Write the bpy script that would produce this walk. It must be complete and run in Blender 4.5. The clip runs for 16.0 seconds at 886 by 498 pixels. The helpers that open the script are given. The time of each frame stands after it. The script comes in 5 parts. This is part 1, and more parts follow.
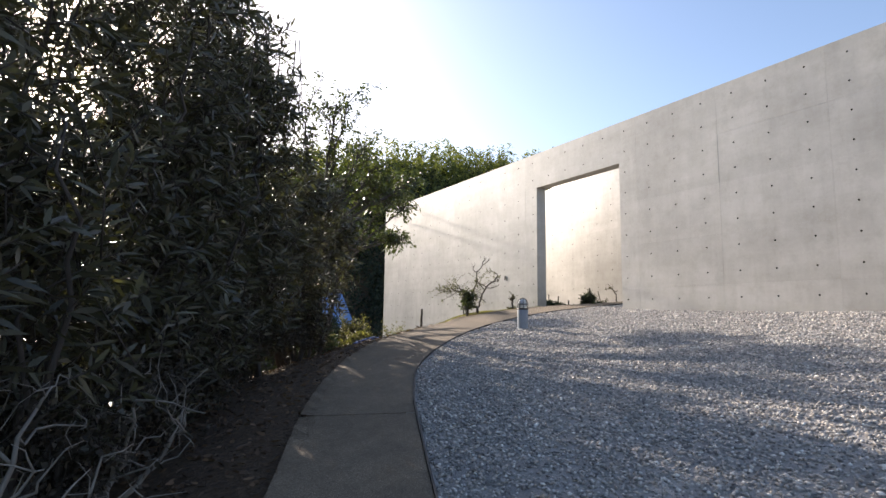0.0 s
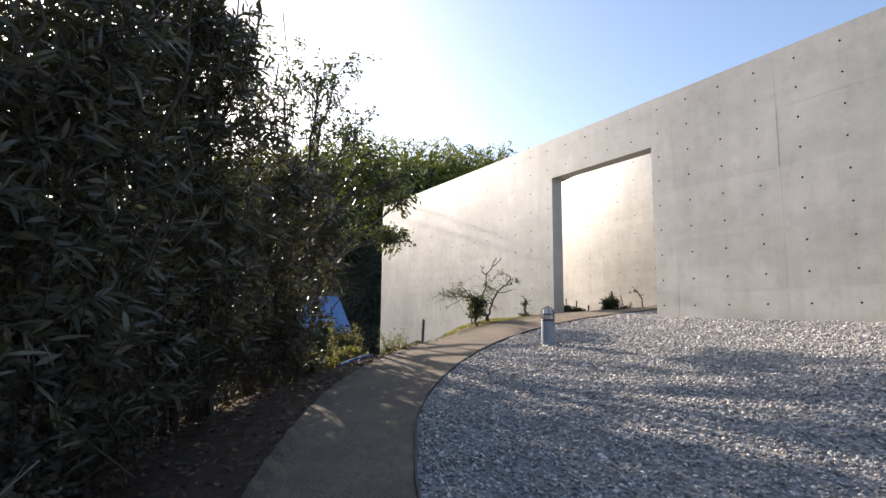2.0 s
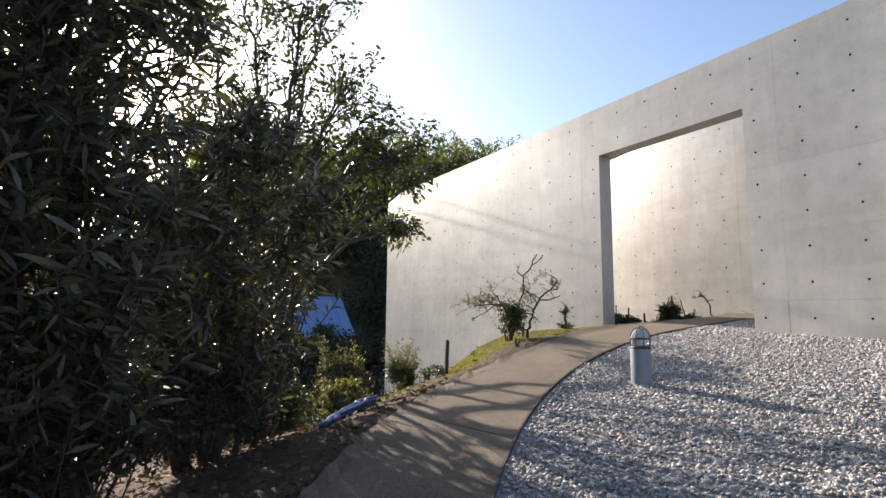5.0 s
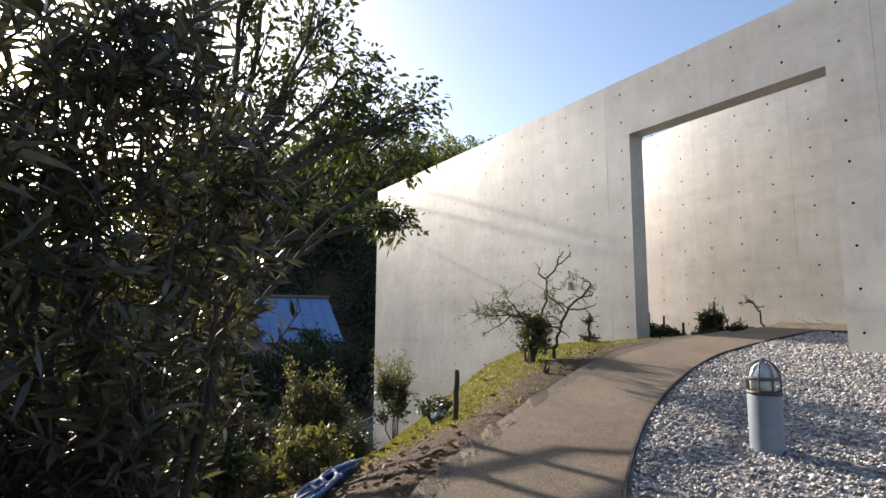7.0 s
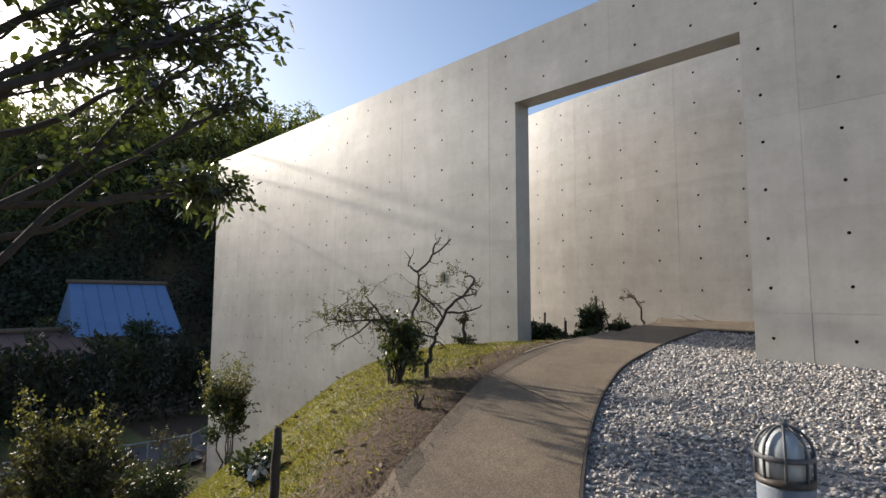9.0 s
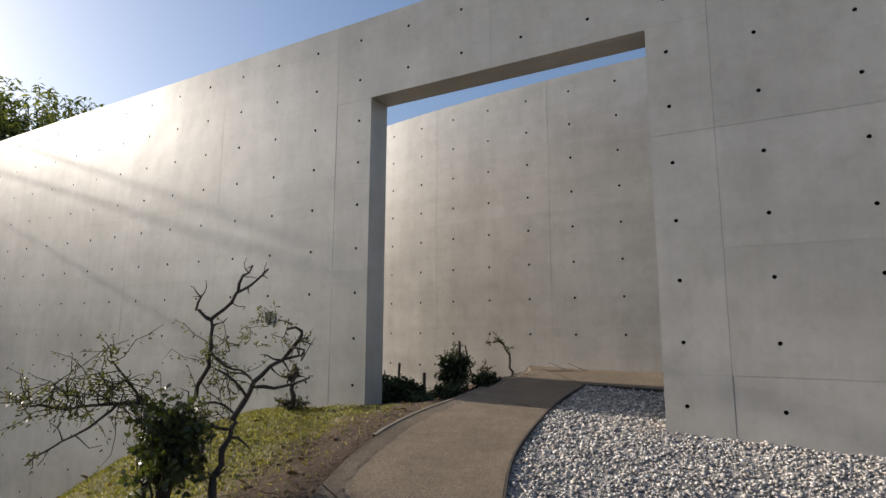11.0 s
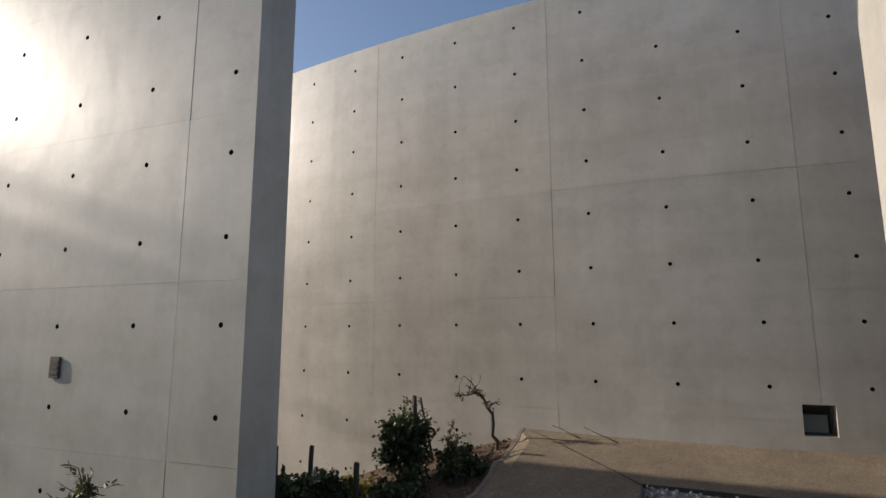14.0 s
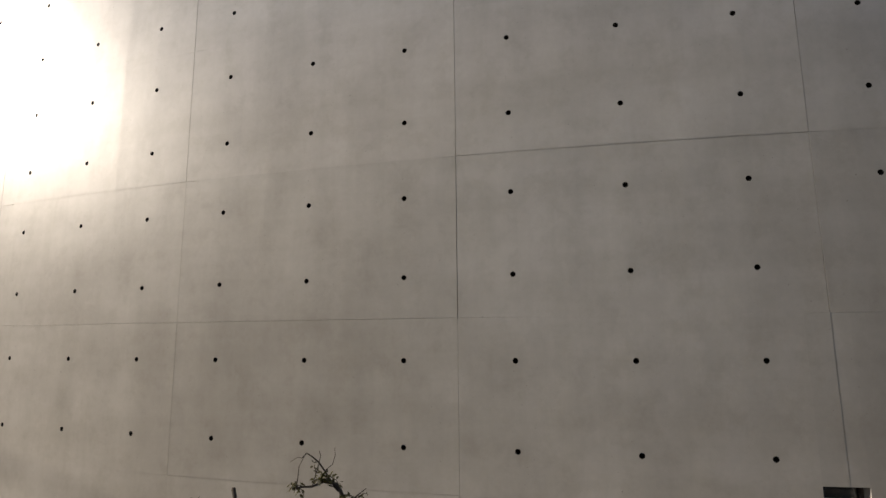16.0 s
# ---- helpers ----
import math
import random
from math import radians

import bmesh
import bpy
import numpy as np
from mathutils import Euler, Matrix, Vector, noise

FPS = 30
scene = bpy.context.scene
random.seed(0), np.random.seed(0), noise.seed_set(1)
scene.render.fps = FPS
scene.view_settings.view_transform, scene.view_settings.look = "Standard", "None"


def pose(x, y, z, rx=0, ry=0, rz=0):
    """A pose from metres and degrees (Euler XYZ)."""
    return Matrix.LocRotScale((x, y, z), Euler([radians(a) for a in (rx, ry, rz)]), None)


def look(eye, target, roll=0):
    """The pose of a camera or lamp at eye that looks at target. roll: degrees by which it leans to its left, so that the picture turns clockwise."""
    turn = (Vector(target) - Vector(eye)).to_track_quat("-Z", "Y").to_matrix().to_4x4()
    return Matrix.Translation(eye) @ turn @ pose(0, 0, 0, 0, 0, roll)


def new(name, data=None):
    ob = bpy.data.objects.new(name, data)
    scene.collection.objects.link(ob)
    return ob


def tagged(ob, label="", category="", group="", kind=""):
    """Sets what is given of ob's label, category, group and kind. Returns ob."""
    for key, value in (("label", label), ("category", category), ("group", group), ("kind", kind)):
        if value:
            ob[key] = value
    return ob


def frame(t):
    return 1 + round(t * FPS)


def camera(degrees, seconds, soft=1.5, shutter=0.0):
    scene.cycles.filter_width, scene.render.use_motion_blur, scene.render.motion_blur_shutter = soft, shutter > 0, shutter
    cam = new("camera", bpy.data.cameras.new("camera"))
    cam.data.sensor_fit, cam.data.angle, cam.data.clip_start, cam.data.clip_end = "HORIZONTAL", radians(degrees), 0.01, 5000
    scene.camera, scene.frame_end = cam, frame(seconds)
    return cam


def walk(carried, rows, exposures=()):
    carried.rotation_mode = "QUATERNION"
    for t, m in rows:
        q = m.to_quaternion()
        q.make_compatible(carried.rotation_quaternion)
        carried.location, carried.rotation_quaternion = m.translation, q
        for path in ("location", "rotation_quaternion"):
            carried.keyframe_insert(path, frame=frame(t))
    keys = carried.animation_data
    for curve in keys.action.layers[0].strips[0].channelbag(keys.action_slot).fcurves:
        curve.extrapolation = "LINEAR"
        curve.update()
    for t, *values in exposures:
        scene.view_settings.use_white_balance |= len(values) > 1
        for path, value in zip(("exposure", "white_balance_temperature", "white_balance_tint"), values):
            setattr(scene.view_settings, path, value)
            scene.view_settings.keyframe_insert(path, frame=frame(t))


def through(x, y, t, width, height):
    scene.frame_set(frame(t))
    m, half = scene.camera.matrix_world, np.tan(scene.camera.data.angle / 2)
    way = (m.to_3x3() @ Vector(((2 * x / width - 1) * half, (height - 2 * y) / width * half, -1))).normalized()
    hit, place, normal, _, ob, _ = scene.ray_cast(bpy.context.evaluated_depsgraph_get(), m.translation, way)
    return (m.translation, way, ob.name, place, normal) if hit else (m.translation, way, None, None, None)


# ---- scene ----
cam = camera(77.9, 16.0)
EXPOSURES = [(0, 1.45, 6600, 15), (7, 1.26, 6500, 14), (9, 0.9, 6500, 12), (12.5, 0.56, 6450, 13), (16, 0.52, 6700, 13)]
SKY_STRENGTH, SUN_STRENGTH = 0.1, 4.0
PATH = [
    (0, (-0.07, -0.816, 1.495), (0.939, 0.893, 1.741), 0.8),
    (0.5, (0.143, -0.463, 1.518), (1.157, 1.243, 1.766), 0.6),
    (1, (0.294, -0.097, 1.547), (1.304, 1.611, 1.795), 0.6),
    (1.5, (0.426, 0.276, 1.609), (1.435, 1.984, 1.859), 0.7),
    (2, (0.677, 0.632, 1.661), (1.688, 2.339, 1.909), 0.5),
    (2.5, (0.823, 1.012, 1.654), (1.832, 2.72, 1.905), 0.6),
    (3, (0.955, 1.37, 1.703), (1.961, 3.08, 1.953), 0.6),
    (3.5, (1.192, 1.734, 1.727), (2.198, 3.445, 1.978), 0.5),
    (3.7, (1.233, 1.896, 1.708), (2.247, 3.6, 1.969), 0.6),
    (5.8, (1.963, 3.501, 1.986), (2.954, 5.223, 2.218), 0.4),
    (6, (2.039, 3.683, 1.975), (3.042, 5.396, 2.214), 0.3),
    (6.5, (2.234, 4.018, 2.02), (3.247, 5.726, 2.263), 0.1),
    (7, (2.391, 4.387, 2.045), (3.417, 6.086, 2.289), 0.3),
    (7.5, (2.625, 4.716, 2.099), (3.743, 6.356, 2.345), 0.2),
    (8, (2.887, 5.012, 2.171), (4.055, 6.618, 2.416), -0.0),
    (8.5, (3.102, 5.361, 2.205), (4.365, 6.9, 2.399), 0.2),
    (9, (3.388, 5.611, 2.223), (4.802, 7.013, 2.414), 0.1),
    (9.5, (3.697, 5.887, 2.32), (5.219, 7.17, 2.509), -0.1),
    (10, (3.961, 6.179, 2.375), (5.565, 7.354, 2.589), 0.1),
    (10.2, (4.078, 6.265, 2.355), (5.718, 7.384, 2.599), 0.2),
    (12.3, (5.635, 7.292, 2.601), (7.425, 8.135, 2.893), -0.1),
    (12.5, (5.782, 7.435, 2.596), (7.576, 8.263, 2.902), -0.1),
    (13, (6.094, 7.63, 2.652), (7.907, 8.416, 2.959), -0.0),
    (13.5, (6.478, 7.767, 2.712), (8.311, 8.508, 3.018), -0.3),
    (14, (6.816, 7.965, 2.753), (8.66, 8.676, 3.06), -0.1),
    (14.5, (7.138, 8.086, 2.782), (9.017, 8.695, 3.095), -0.2),
    (15, (7.581, 8.178, 2.838), (9.491, 8.685, 3.149), -0.4),
    (15.5, (8.018, 8.346, 2.841), (9.939, 8.797, 3.169), -0.2),
    (16, (8.461, 8.326, 2.968), (10.41, 8.65, 3.278), -0.5),
]
walk(cam, [(t, look(eye, target, roll)) for t, eye, target, roll in PATH], EXPOSURES)

# ---- world, sun, exposure ----
SUN_DIR = Vector((-0.127, 0.918, 0.377)).normalized()
world = bpy.data.worlds.new("sky")
scene.world = world
world.use_nodes = True
wn = world.node_tree
sky = wn.nodes.new("ShaderNodeTexSky")
sky.sky_type = "NISHITA"
sky.sun_disc = False
sky.sun_elevation = math.asin(SUN_DIR.z)
sky.sun_rotation = math.atan2(SUN_DIR.x, SUN_DIR.y)
sky.air_density, sky.dust_density, sky.ozone_density = 1.0, 1.7, 1.9
back = wn.nodes["Background"]
back.inputs["Strength"].default_value = SKY_STRENGTH
wn.links.new(sky.outputs[0], back.inputs["Color"])
sun = new("sun", bpy.data.lights.new("sun", "SUN"))
sun.data.energy = SUN_STRENGTH
sun.data.angle = radians(0.6)
sun.data.color = (1.0, 0.9, 0.76)
sun.matrix_world = look(SUN_DIR * 60, (0, 0, 0))


# ---- materials ----
def material(name):
    m = bpy.data.materials.new(name)
    m.use_nodes = True
    nt = m.node_tree
    return m, nt, nt.nodes["Principled BSDF"]


def node(nt, kind, **values):
    n = nt.nodes.new(kind)
    for k, v in values.items():
        if k in n.inputs:
            n.inputs[k].default_value = v
    return n


def noise_tex(nt, scale, detail=6.0, rough=0.6, coords=None, vec=None):
    n = node(nt, "ShaderNodeTexNoise", Scale=scale, Detail=detail, Roughness=rough)
    if vec is None:
        tc = nt.nodes.new("ShaderNodeTexCoord")
        vec = tc.outputs["Object"]
        if coords:
            mp = nt.nodes.new("ShaderNodeMapping")
            mp.inputs["Scale"].default_value = coords
            nt.links.new(vec, mp.inputs["Vector"])
            vec = mp.outputs["Vector"]
    nt.links.new(vec, n.inputs["Vector"])
    return n.outputs["Fac"]


def ramp(nt, fac, stops):
    r = nt.nodes.new("ShaderNodeValToRGB")
    els = r.color_ramp.elements
    while len(els) < len(stops):
        els.new(0.5)
    for e, (p, c) in zip(els, stops):
        e.position, e.color = p, (*c, 1)
    nt.links.new(fac, r.inputs["Fac"])
    return r.outputs["Color"]


def mix(nt, a, b, fac, mode="MIX"):
    n = nt.nodes.new("ShaderNodeMix")
    n.data_type, n.blend_type = "RGBA", mode
    for sock, v in ((n.inputs[6], a), (n.inputs[7], b), (n.inputs[0], fac)):
        if hasattr(v, "is_output"):
            nt.links.new(v, sock)
        elif isinstance(v, (int, float)):
            sock.default_value = v
        else:
            sock.default_value = (*v, 1)
    return n.outputs[2]


def bump(nt, bsdf, height, strength, distance):
    b = node(nt, "ShaderNodeBump", Strength=strength, Distance=distance)
    nt.links.new(height, b.inputs["Height"])
    nt.links.new(b.outputs["Normal"], bsdf.inputs["Normal"])
    return b


def two_tone(name, dark, light, fine, coarse, rough=0.85, relief=0.3, depth=0.01, stretch=None, vary=0.0):
    """A surface mottled at two scales, with fine relief."""
    m, nt, bsdf = material(name)
    a = noise_tex(nt, coarse, 5, 0.55, stretch)
    b = noise_tex(nt, fine, 8, 0.65, stretch)
    mean = [0.5 * (d + l) for d, l in zip(dark, light)]
    c1 = ramp(nt, a, [(0.3, dark), (0.7, light)])
    c2 = ramp(nt, b, [(0.25, dark), (0.5, mean), (0.78, light)])
    col = mix(nt, c1, c2, 0.5)
    if vary:
        info = nt.nodes.new("ShaderNodeObjectInfo")
        col = mix(nt, col, ramp(nt, info.outputs["Random"], [(0, (1 - vary,) * 3), (1, (1 + vary,) * 3)]), 1.0, "MULTIPLY")
    nt.links.new(col, bsdf.inputs["Base Color"])
    bsdf.inputs["Roughness"].default_value = rough
    bump(nt, bsdf, b, relief, depth)
    return m


def concrete(name):
    """Fair-faced concrete: clouds, run marks, lift bands, blotches, pin holes and a slightly wavy face."""
    m, nt, bsdf = material(name)
    pos = nt.nodes.new("ShaderNodeNewGeometry").outputs["Position"]

    def stretched(scale):
        mp = nt.nodes.new("ShaderNodeMapping")
        mp.inputs["Scale"].default_value = scale
        nt.links.new(pos, mp.inputs["Vector"])
        return mp.outputs["Vector"]
    cloud = noise_tex(nt, 0.55, 6, 0.6, vec=pos)
    grain = noise_tex(nt, 22, 8, 0.7, vec=pos)
    streak = noise_tex(nt, 2.4, 5, 0.6, vec=stretched((3.0, 3.0, 0.22)))
    band = noise_tex(nt, 1.0, 4, 0.55, vec=stretched((0.25, 0.25, 4.5)))
    blot = noise_tex(nt, 2.6, 7, 0.65, vec=pos)
    patch = noise_tex(nt, 6.5, 6, 0.7, vec=pos)
    pins = noise_tex(nt, 75, 2, 0.4, vec=pos)
    col = ramp(nt, cloud, [(0.25, (0.355, 0.343, 0.316)), (0.72, (0.515, 0.5, 0.468))])
    col = mix(nt, col, ramp(nt, streak, [(0.3, (0.85, 0.845, 0.83)), (0.62, (1.0, 1.0, 1.0))]), 0.5, "MULTIPLY")
    col = mix(nt, col, ramp(nt, band, [(0.35, (0.93, 0.925, 0.91)), (0.6, (1.02, 1.02, 1.02))]), 0.8, "MULTIPLY")
    col = mix(nt, col, ramp(nt, blot, [(0.32, (0.87, 0.863, 0.845)), (0.62, (1.04, 1.04, 1.04))]), 0.85, "MULTIPLY")
    col = mix(nt, col, ramp(nt, patch, [(0.36, (0.9, 0.89, 0.87)), (0.5, (1.0, 1.0, 1.0))]), 0.7, "MULTIPLY")
    col = mix(nt, col, ramp(nt, grain, [(0.3, (0.93, 0.93, 0.93)), (0.62, (1.02, 1.02, 1.02))]), 0.6, "MULTIPLY")
    col = mix(nt, col, ramp(nt, pins, [(0.2, (0.55, 0.54, 0.52)), (0.25, (1.0, 1.0, 1.0))]), 0.8, "MULTIPLY")
    info = nt.nodes.new("ShaderNodeObjectInfo")
    col = mix(nt, col, ramp(nt, info.outputs["Random"], [(0, (0.955, 0.955, 0.95)), (1, (1.04, 1.04, 1.04))]), 1.0, "MULTIPLY")
    nt.links.new(col, bsdf.inputs["Base Color"])
    rr = node(nt, "ShaderNodeMapRange")
    rr.inputs["To Min"].default_value, rr.inputs["To Max"].default_value = 0.32, 0.52
    nt.links.new(mix(nt, cloud, patch, 0.35), rr.inputs["Value"])
    nt.links.new(rr.outputs[0], bsdf.inputs["Roughness"])
    bsdf.inputs["Specular IOR Level"].default_value = 0.61
    wav = noise_tex(nt, 1.6, 3, 0.5, vec=pos)
    b1 = node(nt, "ShaderNodeBump", Strength=0.5, Distance=0.013)
    nt.links.new(wav, b1.inputs["Height"])
    b2 = node(nt, "ShaderNodeBump", Strength=0.07, Distance=0.002)
    nt.links.new(grain, b2.inputs["Height"])
    nt.links.new(b1.outputs["Normal"], b2.inputs["Normal"])
    nt.links.new(b2.outputs["Normal"], bsdf.inputs["Normal"])
    return m


def leaf_material(name, dark, light, rough=0.42, through=0.35):
    """Leaves: colour by leaf, gloss on top, light let through."""
    m, nt, bsdf = material(name)
    geo = nt.nodes.new("ShaderNodeNewGeometry")
    col = ramp(nt, geo.outputs["Random Per Island"], [(0.0, dark), (0.75, [0.5 * (a + b) for a, b in zip(dark, light)]), (1.0, light)])
    nt.links.new(col, bsdf.inputs["Base Color"])
    bsdf.inputs["Roughness"].default_value = rough
    tr = nt.nodes.new("ShaderNodeBsdfTranslucent")
    lit = mix(nt, col, (1.5, 1.7, 0.6), 1.0, "MULTIPLY")
    nt.links.new(lit, tr.inputs["Color"])
    ms = nt.nodes.new("ShaderNodeMixShader")
    ms.inputs[0].default_value = through
    nt.links.new(bsdf.outputs[0], ms.inputs[1])
    nt.links.new(tr.outputs[0], ms.inputs[2])
    nt.links.new(ms.outputs[0], nt.nodes["Material Output"].inputs["Surface"])
    return m


CONCRETE = concrete("fair faced concrete")
# near-black paints in the shade inside the tie holes and window recesses
RECESS_SHADE = two_tone("painted recess shade", (0.004, 0.004, 0.004), (0.014, 0.014, 0.014), 60, 10, 0.95)
BARK = two_tone("grey brown bark", (0.05, 0.04, 0.03), (0.17, 0.14, 0.11), 40, 6, 0.9, 0.6, 0.01, (1, 1, 0.3))
BARK_DARK = two_tone("dark bark", (0.03, 0.024, 0.02), (0.09, 0.072, 0.06), 40, 6, 0.9, 0.6, 0.01, (1, 1, 0.3))
def aggregate(name):
    """Washed aggregate: small stones of mixed browns in a worn slab."""
    m, nt, bsdf = material(name)
    geo = nt.nodes.new("ShaderNodeNewGeometry")
    vor = node(nt, "ShaderNodeTexVoronoi", Scale=230.0)
    nt.links.new(geo.outputs["Position"], vor.inputs["Vector"])
    grain = nt.nodes.new("ShaderNodeSeparateColor")
    nt.links.new(vor.outputs["Color"], grain.inputs[0])
    col = ramp(nt, grain.outputs[0], [(0.0, (0.1, 0.08, 0.058)), (0.35, (0.15, 0.122, 0.09)), (0.75, (0.2, 0.164, 0.122)), (1.0, (0.3, 0.255, 0.2))])
    worn = noise_tex(nt, 1.3, 6, 0.6, vec=geo.outputs["Position"])
    blot = noise_tex(nt, 9, 5, 0.6, vec=geo.outputs["Position"])
    col = mix(nt, col, ramp(nt, worn, [(0.3, (0.74, 0.7, 0.63)), (0.7, (1.2, 1.13, 1.02))]), 0.9, "MULTIPLY")
    col = mix(nt, col, ramp(nt, blot, [(0.3, (0.82, 0.8, 0.78)), (0.65, (1.08, 1.08, 1.08))]), 0.8, "MULTIPLY")
    nt.links.new(col, bsdf.inputs["Base Color"])
    bsdf.inputs["Roughness"].default_value = 0.9
    b = bump(nt, bsdf, vor.outputs["Distance"], 0.6, 0.0025)
    b.invert = True
    return m


PATH_MAT = aggregate("brown washed aggregate paving")
EDGING = two_tone("dark steel edging", (0.025, 0.021, 0.018), (0.085, 0.07, 0.058), 60, 8, 0.7)
GREY_PAINT = two_tone("blue grey enamel", (0.16, 0.19, 0.235), (0.24, 0.28, 0.335), 30, 4, 0.5, 0.1, 0.002)
CAGE_GREY = two_tone("weathered grey casting", (0.06, 0.063, 0.068), (0.15, 0.155, 0.165), 60, 9, 0.5)
CAGE = two_tone("dark bronze casting", (0.035, 0.028, 0.024), (0.085, 0.07, 0.06), 60, 9, 0.5)
PALE_TWIG = two_tone("pale twig bark", (0.1, 0.08, 0.06), (0.22, 0.18, 0.14), 60, 8, 0.9)
WOOD = two_tone("weathered stake wood", (0.03, 0.025, 0.02), (0.1, 0.08, 0.06), 50, 8, 0.9, 0.6, 0.008, (1, 1, 0.2))
OLEANDER = leaf_material("oleander leaf", (0.046, 0.044, 0.032), (0.14, 0.128, 0.082), 0.36, 0.17)
BROADLEAF = leaf_material("camphor leaf", (0.034, 0.044, 0.02), (0.115, 0.13, 0.046), 0.36, 0.27)
SHRUB_LEAF = leaf_material("azalea leaf", (0.034, 0.034, 0.016), (0.13, 0.112, 0.052), 0.62, 0.22)
PALE_LEAF = leaf_material("pale privet leaf", (0.06, 0.064, 0.024), (0.21, 0.19, 0.08), 0.5, 0.3)
UNDER_LEAF = leaf_material("dull undergrowth leaf", (0.026, 0.02, 0.014), (0.085, 0.064, 0.042), 0.7, 0.1)
SPRIG_LEAF = leaf_material("pale sprig leaf", (0.08, 0.075, 0.035), (0.24, 0.21, 0.1), 0.6, 0.3)
DARK_LEAF = leaf_material("camellia leaf", (0.022, 0.034, 0.016), (0.07, 0.095, 0.035), 0.5, 0.2)
GRASS_LEAF = leaf_material("grass blade", (0.085, 0.088, 0.022), (0.36, 0.29, 0.105), 0.6, 0.33)
DRY_LEAF = leaf_material("dead leaf", (0.05, 0.028, 0.018), (0.2, 0.12, 0.07), 0.8, 0.1)
BAMBOO_LEAF = leaf_material("bamboo foliage", (0.06, 0.072, 0.028), (0.22, 0.215, 0.08), 0.85, 0.42)
HEDGE_LEAF = leaf_material("cypress hedge foliage", (0.016, 0.022, 0.012), (0.048, 0.056, 0.026), 0.9, 0.08)


# ---- the lie of the land ----
PATH_LEFT = [(-2.6, -6.0), (-1.35, -2.4), (-0.7, -0.8), (0.05, 0.95), (0.77, 2.52), (1.25, 3.63), (1.77, 4.6), (2.3, 5.4), (3.0, 6.2), (3.5, 6.62), (4.5, 7.3), (5.3, 7.73), (6.18, 8.19), (6.93, 8.56), (7.8, 8.85), (8.5, 8.95), (9.2, 8.95), (10.5, 9.0), (11.45, 9.02)]
PATH_RIGHT = [(-1.2, -6.0), (-0.2, -2.4), (0.38, -0.9), (0.95, 0.6), (1.5, 1.92), (2.05, 3.18), (2.3, 3.7), (2.75, 4.5), (3.25, 5.12), (3.88, 5.73), (4.45, 6.2), (5.14, 6.68), (5.75, 7.03), (6.46, 7.38), (7.2, 7.68), (8.0, 7.93), (9.03, 8.08), (9.7, 8.12), (10.38, 8.1)]


def resample(points, step):
    """The open curve through points, smooth, at an even step."""
    p = np.array(points, float)
    out = []
    for i in range(len(p) - 1):
        p0, p1, p2, p3 = p[max(i - 1, 0)], p[i], p[i + 1], p[min(i + 2, len(p) - 1)]
        n = max(2, int(np.linalg.norm(p2 - p1) / step))
        for k in range(n):
            u = k / n
            out.append(0.5 * (2 * p1 + (p2 - p0) * u + (2 * p0 - 5 * p1 + 4 * p2 - p3) * u * u + (3 * p1 - p0 - 3 * p2 + p3) * u ** 3))
    out.append(p[-1])
    return np.array(out)


LEFT = resample(PATH_LEFT, 0.25)
RIGHT = resample(PATH_RIGHT, 0.25)


def plateau(x, y):
    x, y = np.clip(x, -4.0, 12.5), np.clip(y, -6.0, 10.0)
    return 0.1324 + 0.146 * x + 0.0943 * y + 0.00303 * x * x - 0.01454 * x * y + 0.005 * y * y


def side(x, y, line):
    """Signed distance from a line on the plan, positive to its left, and the nearest place on it."""
    x, y = np.atleast_1d(x).astype(float), np.atleast_1d(y).astype(float)
    a, d = line[:-1], line[1:] - line[:-1]
    dd = (d * d).sum(1)
    dist, fx, fy = np.empty(len(x)), np.empty(len(x)), np.empty(len(x))
    for i in range(0, len(x), 20000):
        px, py = x[i:i + 20000, None], y[i:i + 20000, None]
        u = np.clip(((px - a[:, 0]) * d[:, 0] + (py - a[:, 1]) * d[:, 1]) / dd, 0, 1)
        qx, qy = a[:, 0] + u * d[:, 0], a[:, 1] + u * d[:, 1]
        h = np.hypot(px - qx, py - qy)
        k = h.argmin(1)
        r = np.arange(len(k))
        turn = d[k, 0] * (py[:, 0] - a[k, 1]) - d[k, 1] * (px[:, 0] - a[k, 0])
        dist[i:i + 20000] = np.where(turn > 0, h[r, k], -h[r, k])
        fx[i:i + 20000], fy[i:i + 20000] = qx[r, k], qy[r, k]
    return dist, fx, fy


def smooth(a, b, v):
    u = np.clip((v - a) / (b - a), 0, 1)
    return u * u * (3 - 2 * u)


def ripple(x, y, scale):
    return np.sin(x * scale + 1.3 * np.sin(y * scale * 0.7)) * np.cos(y * scale * 1.1 + 0.8 * np.sin(x * scale * 0.6))


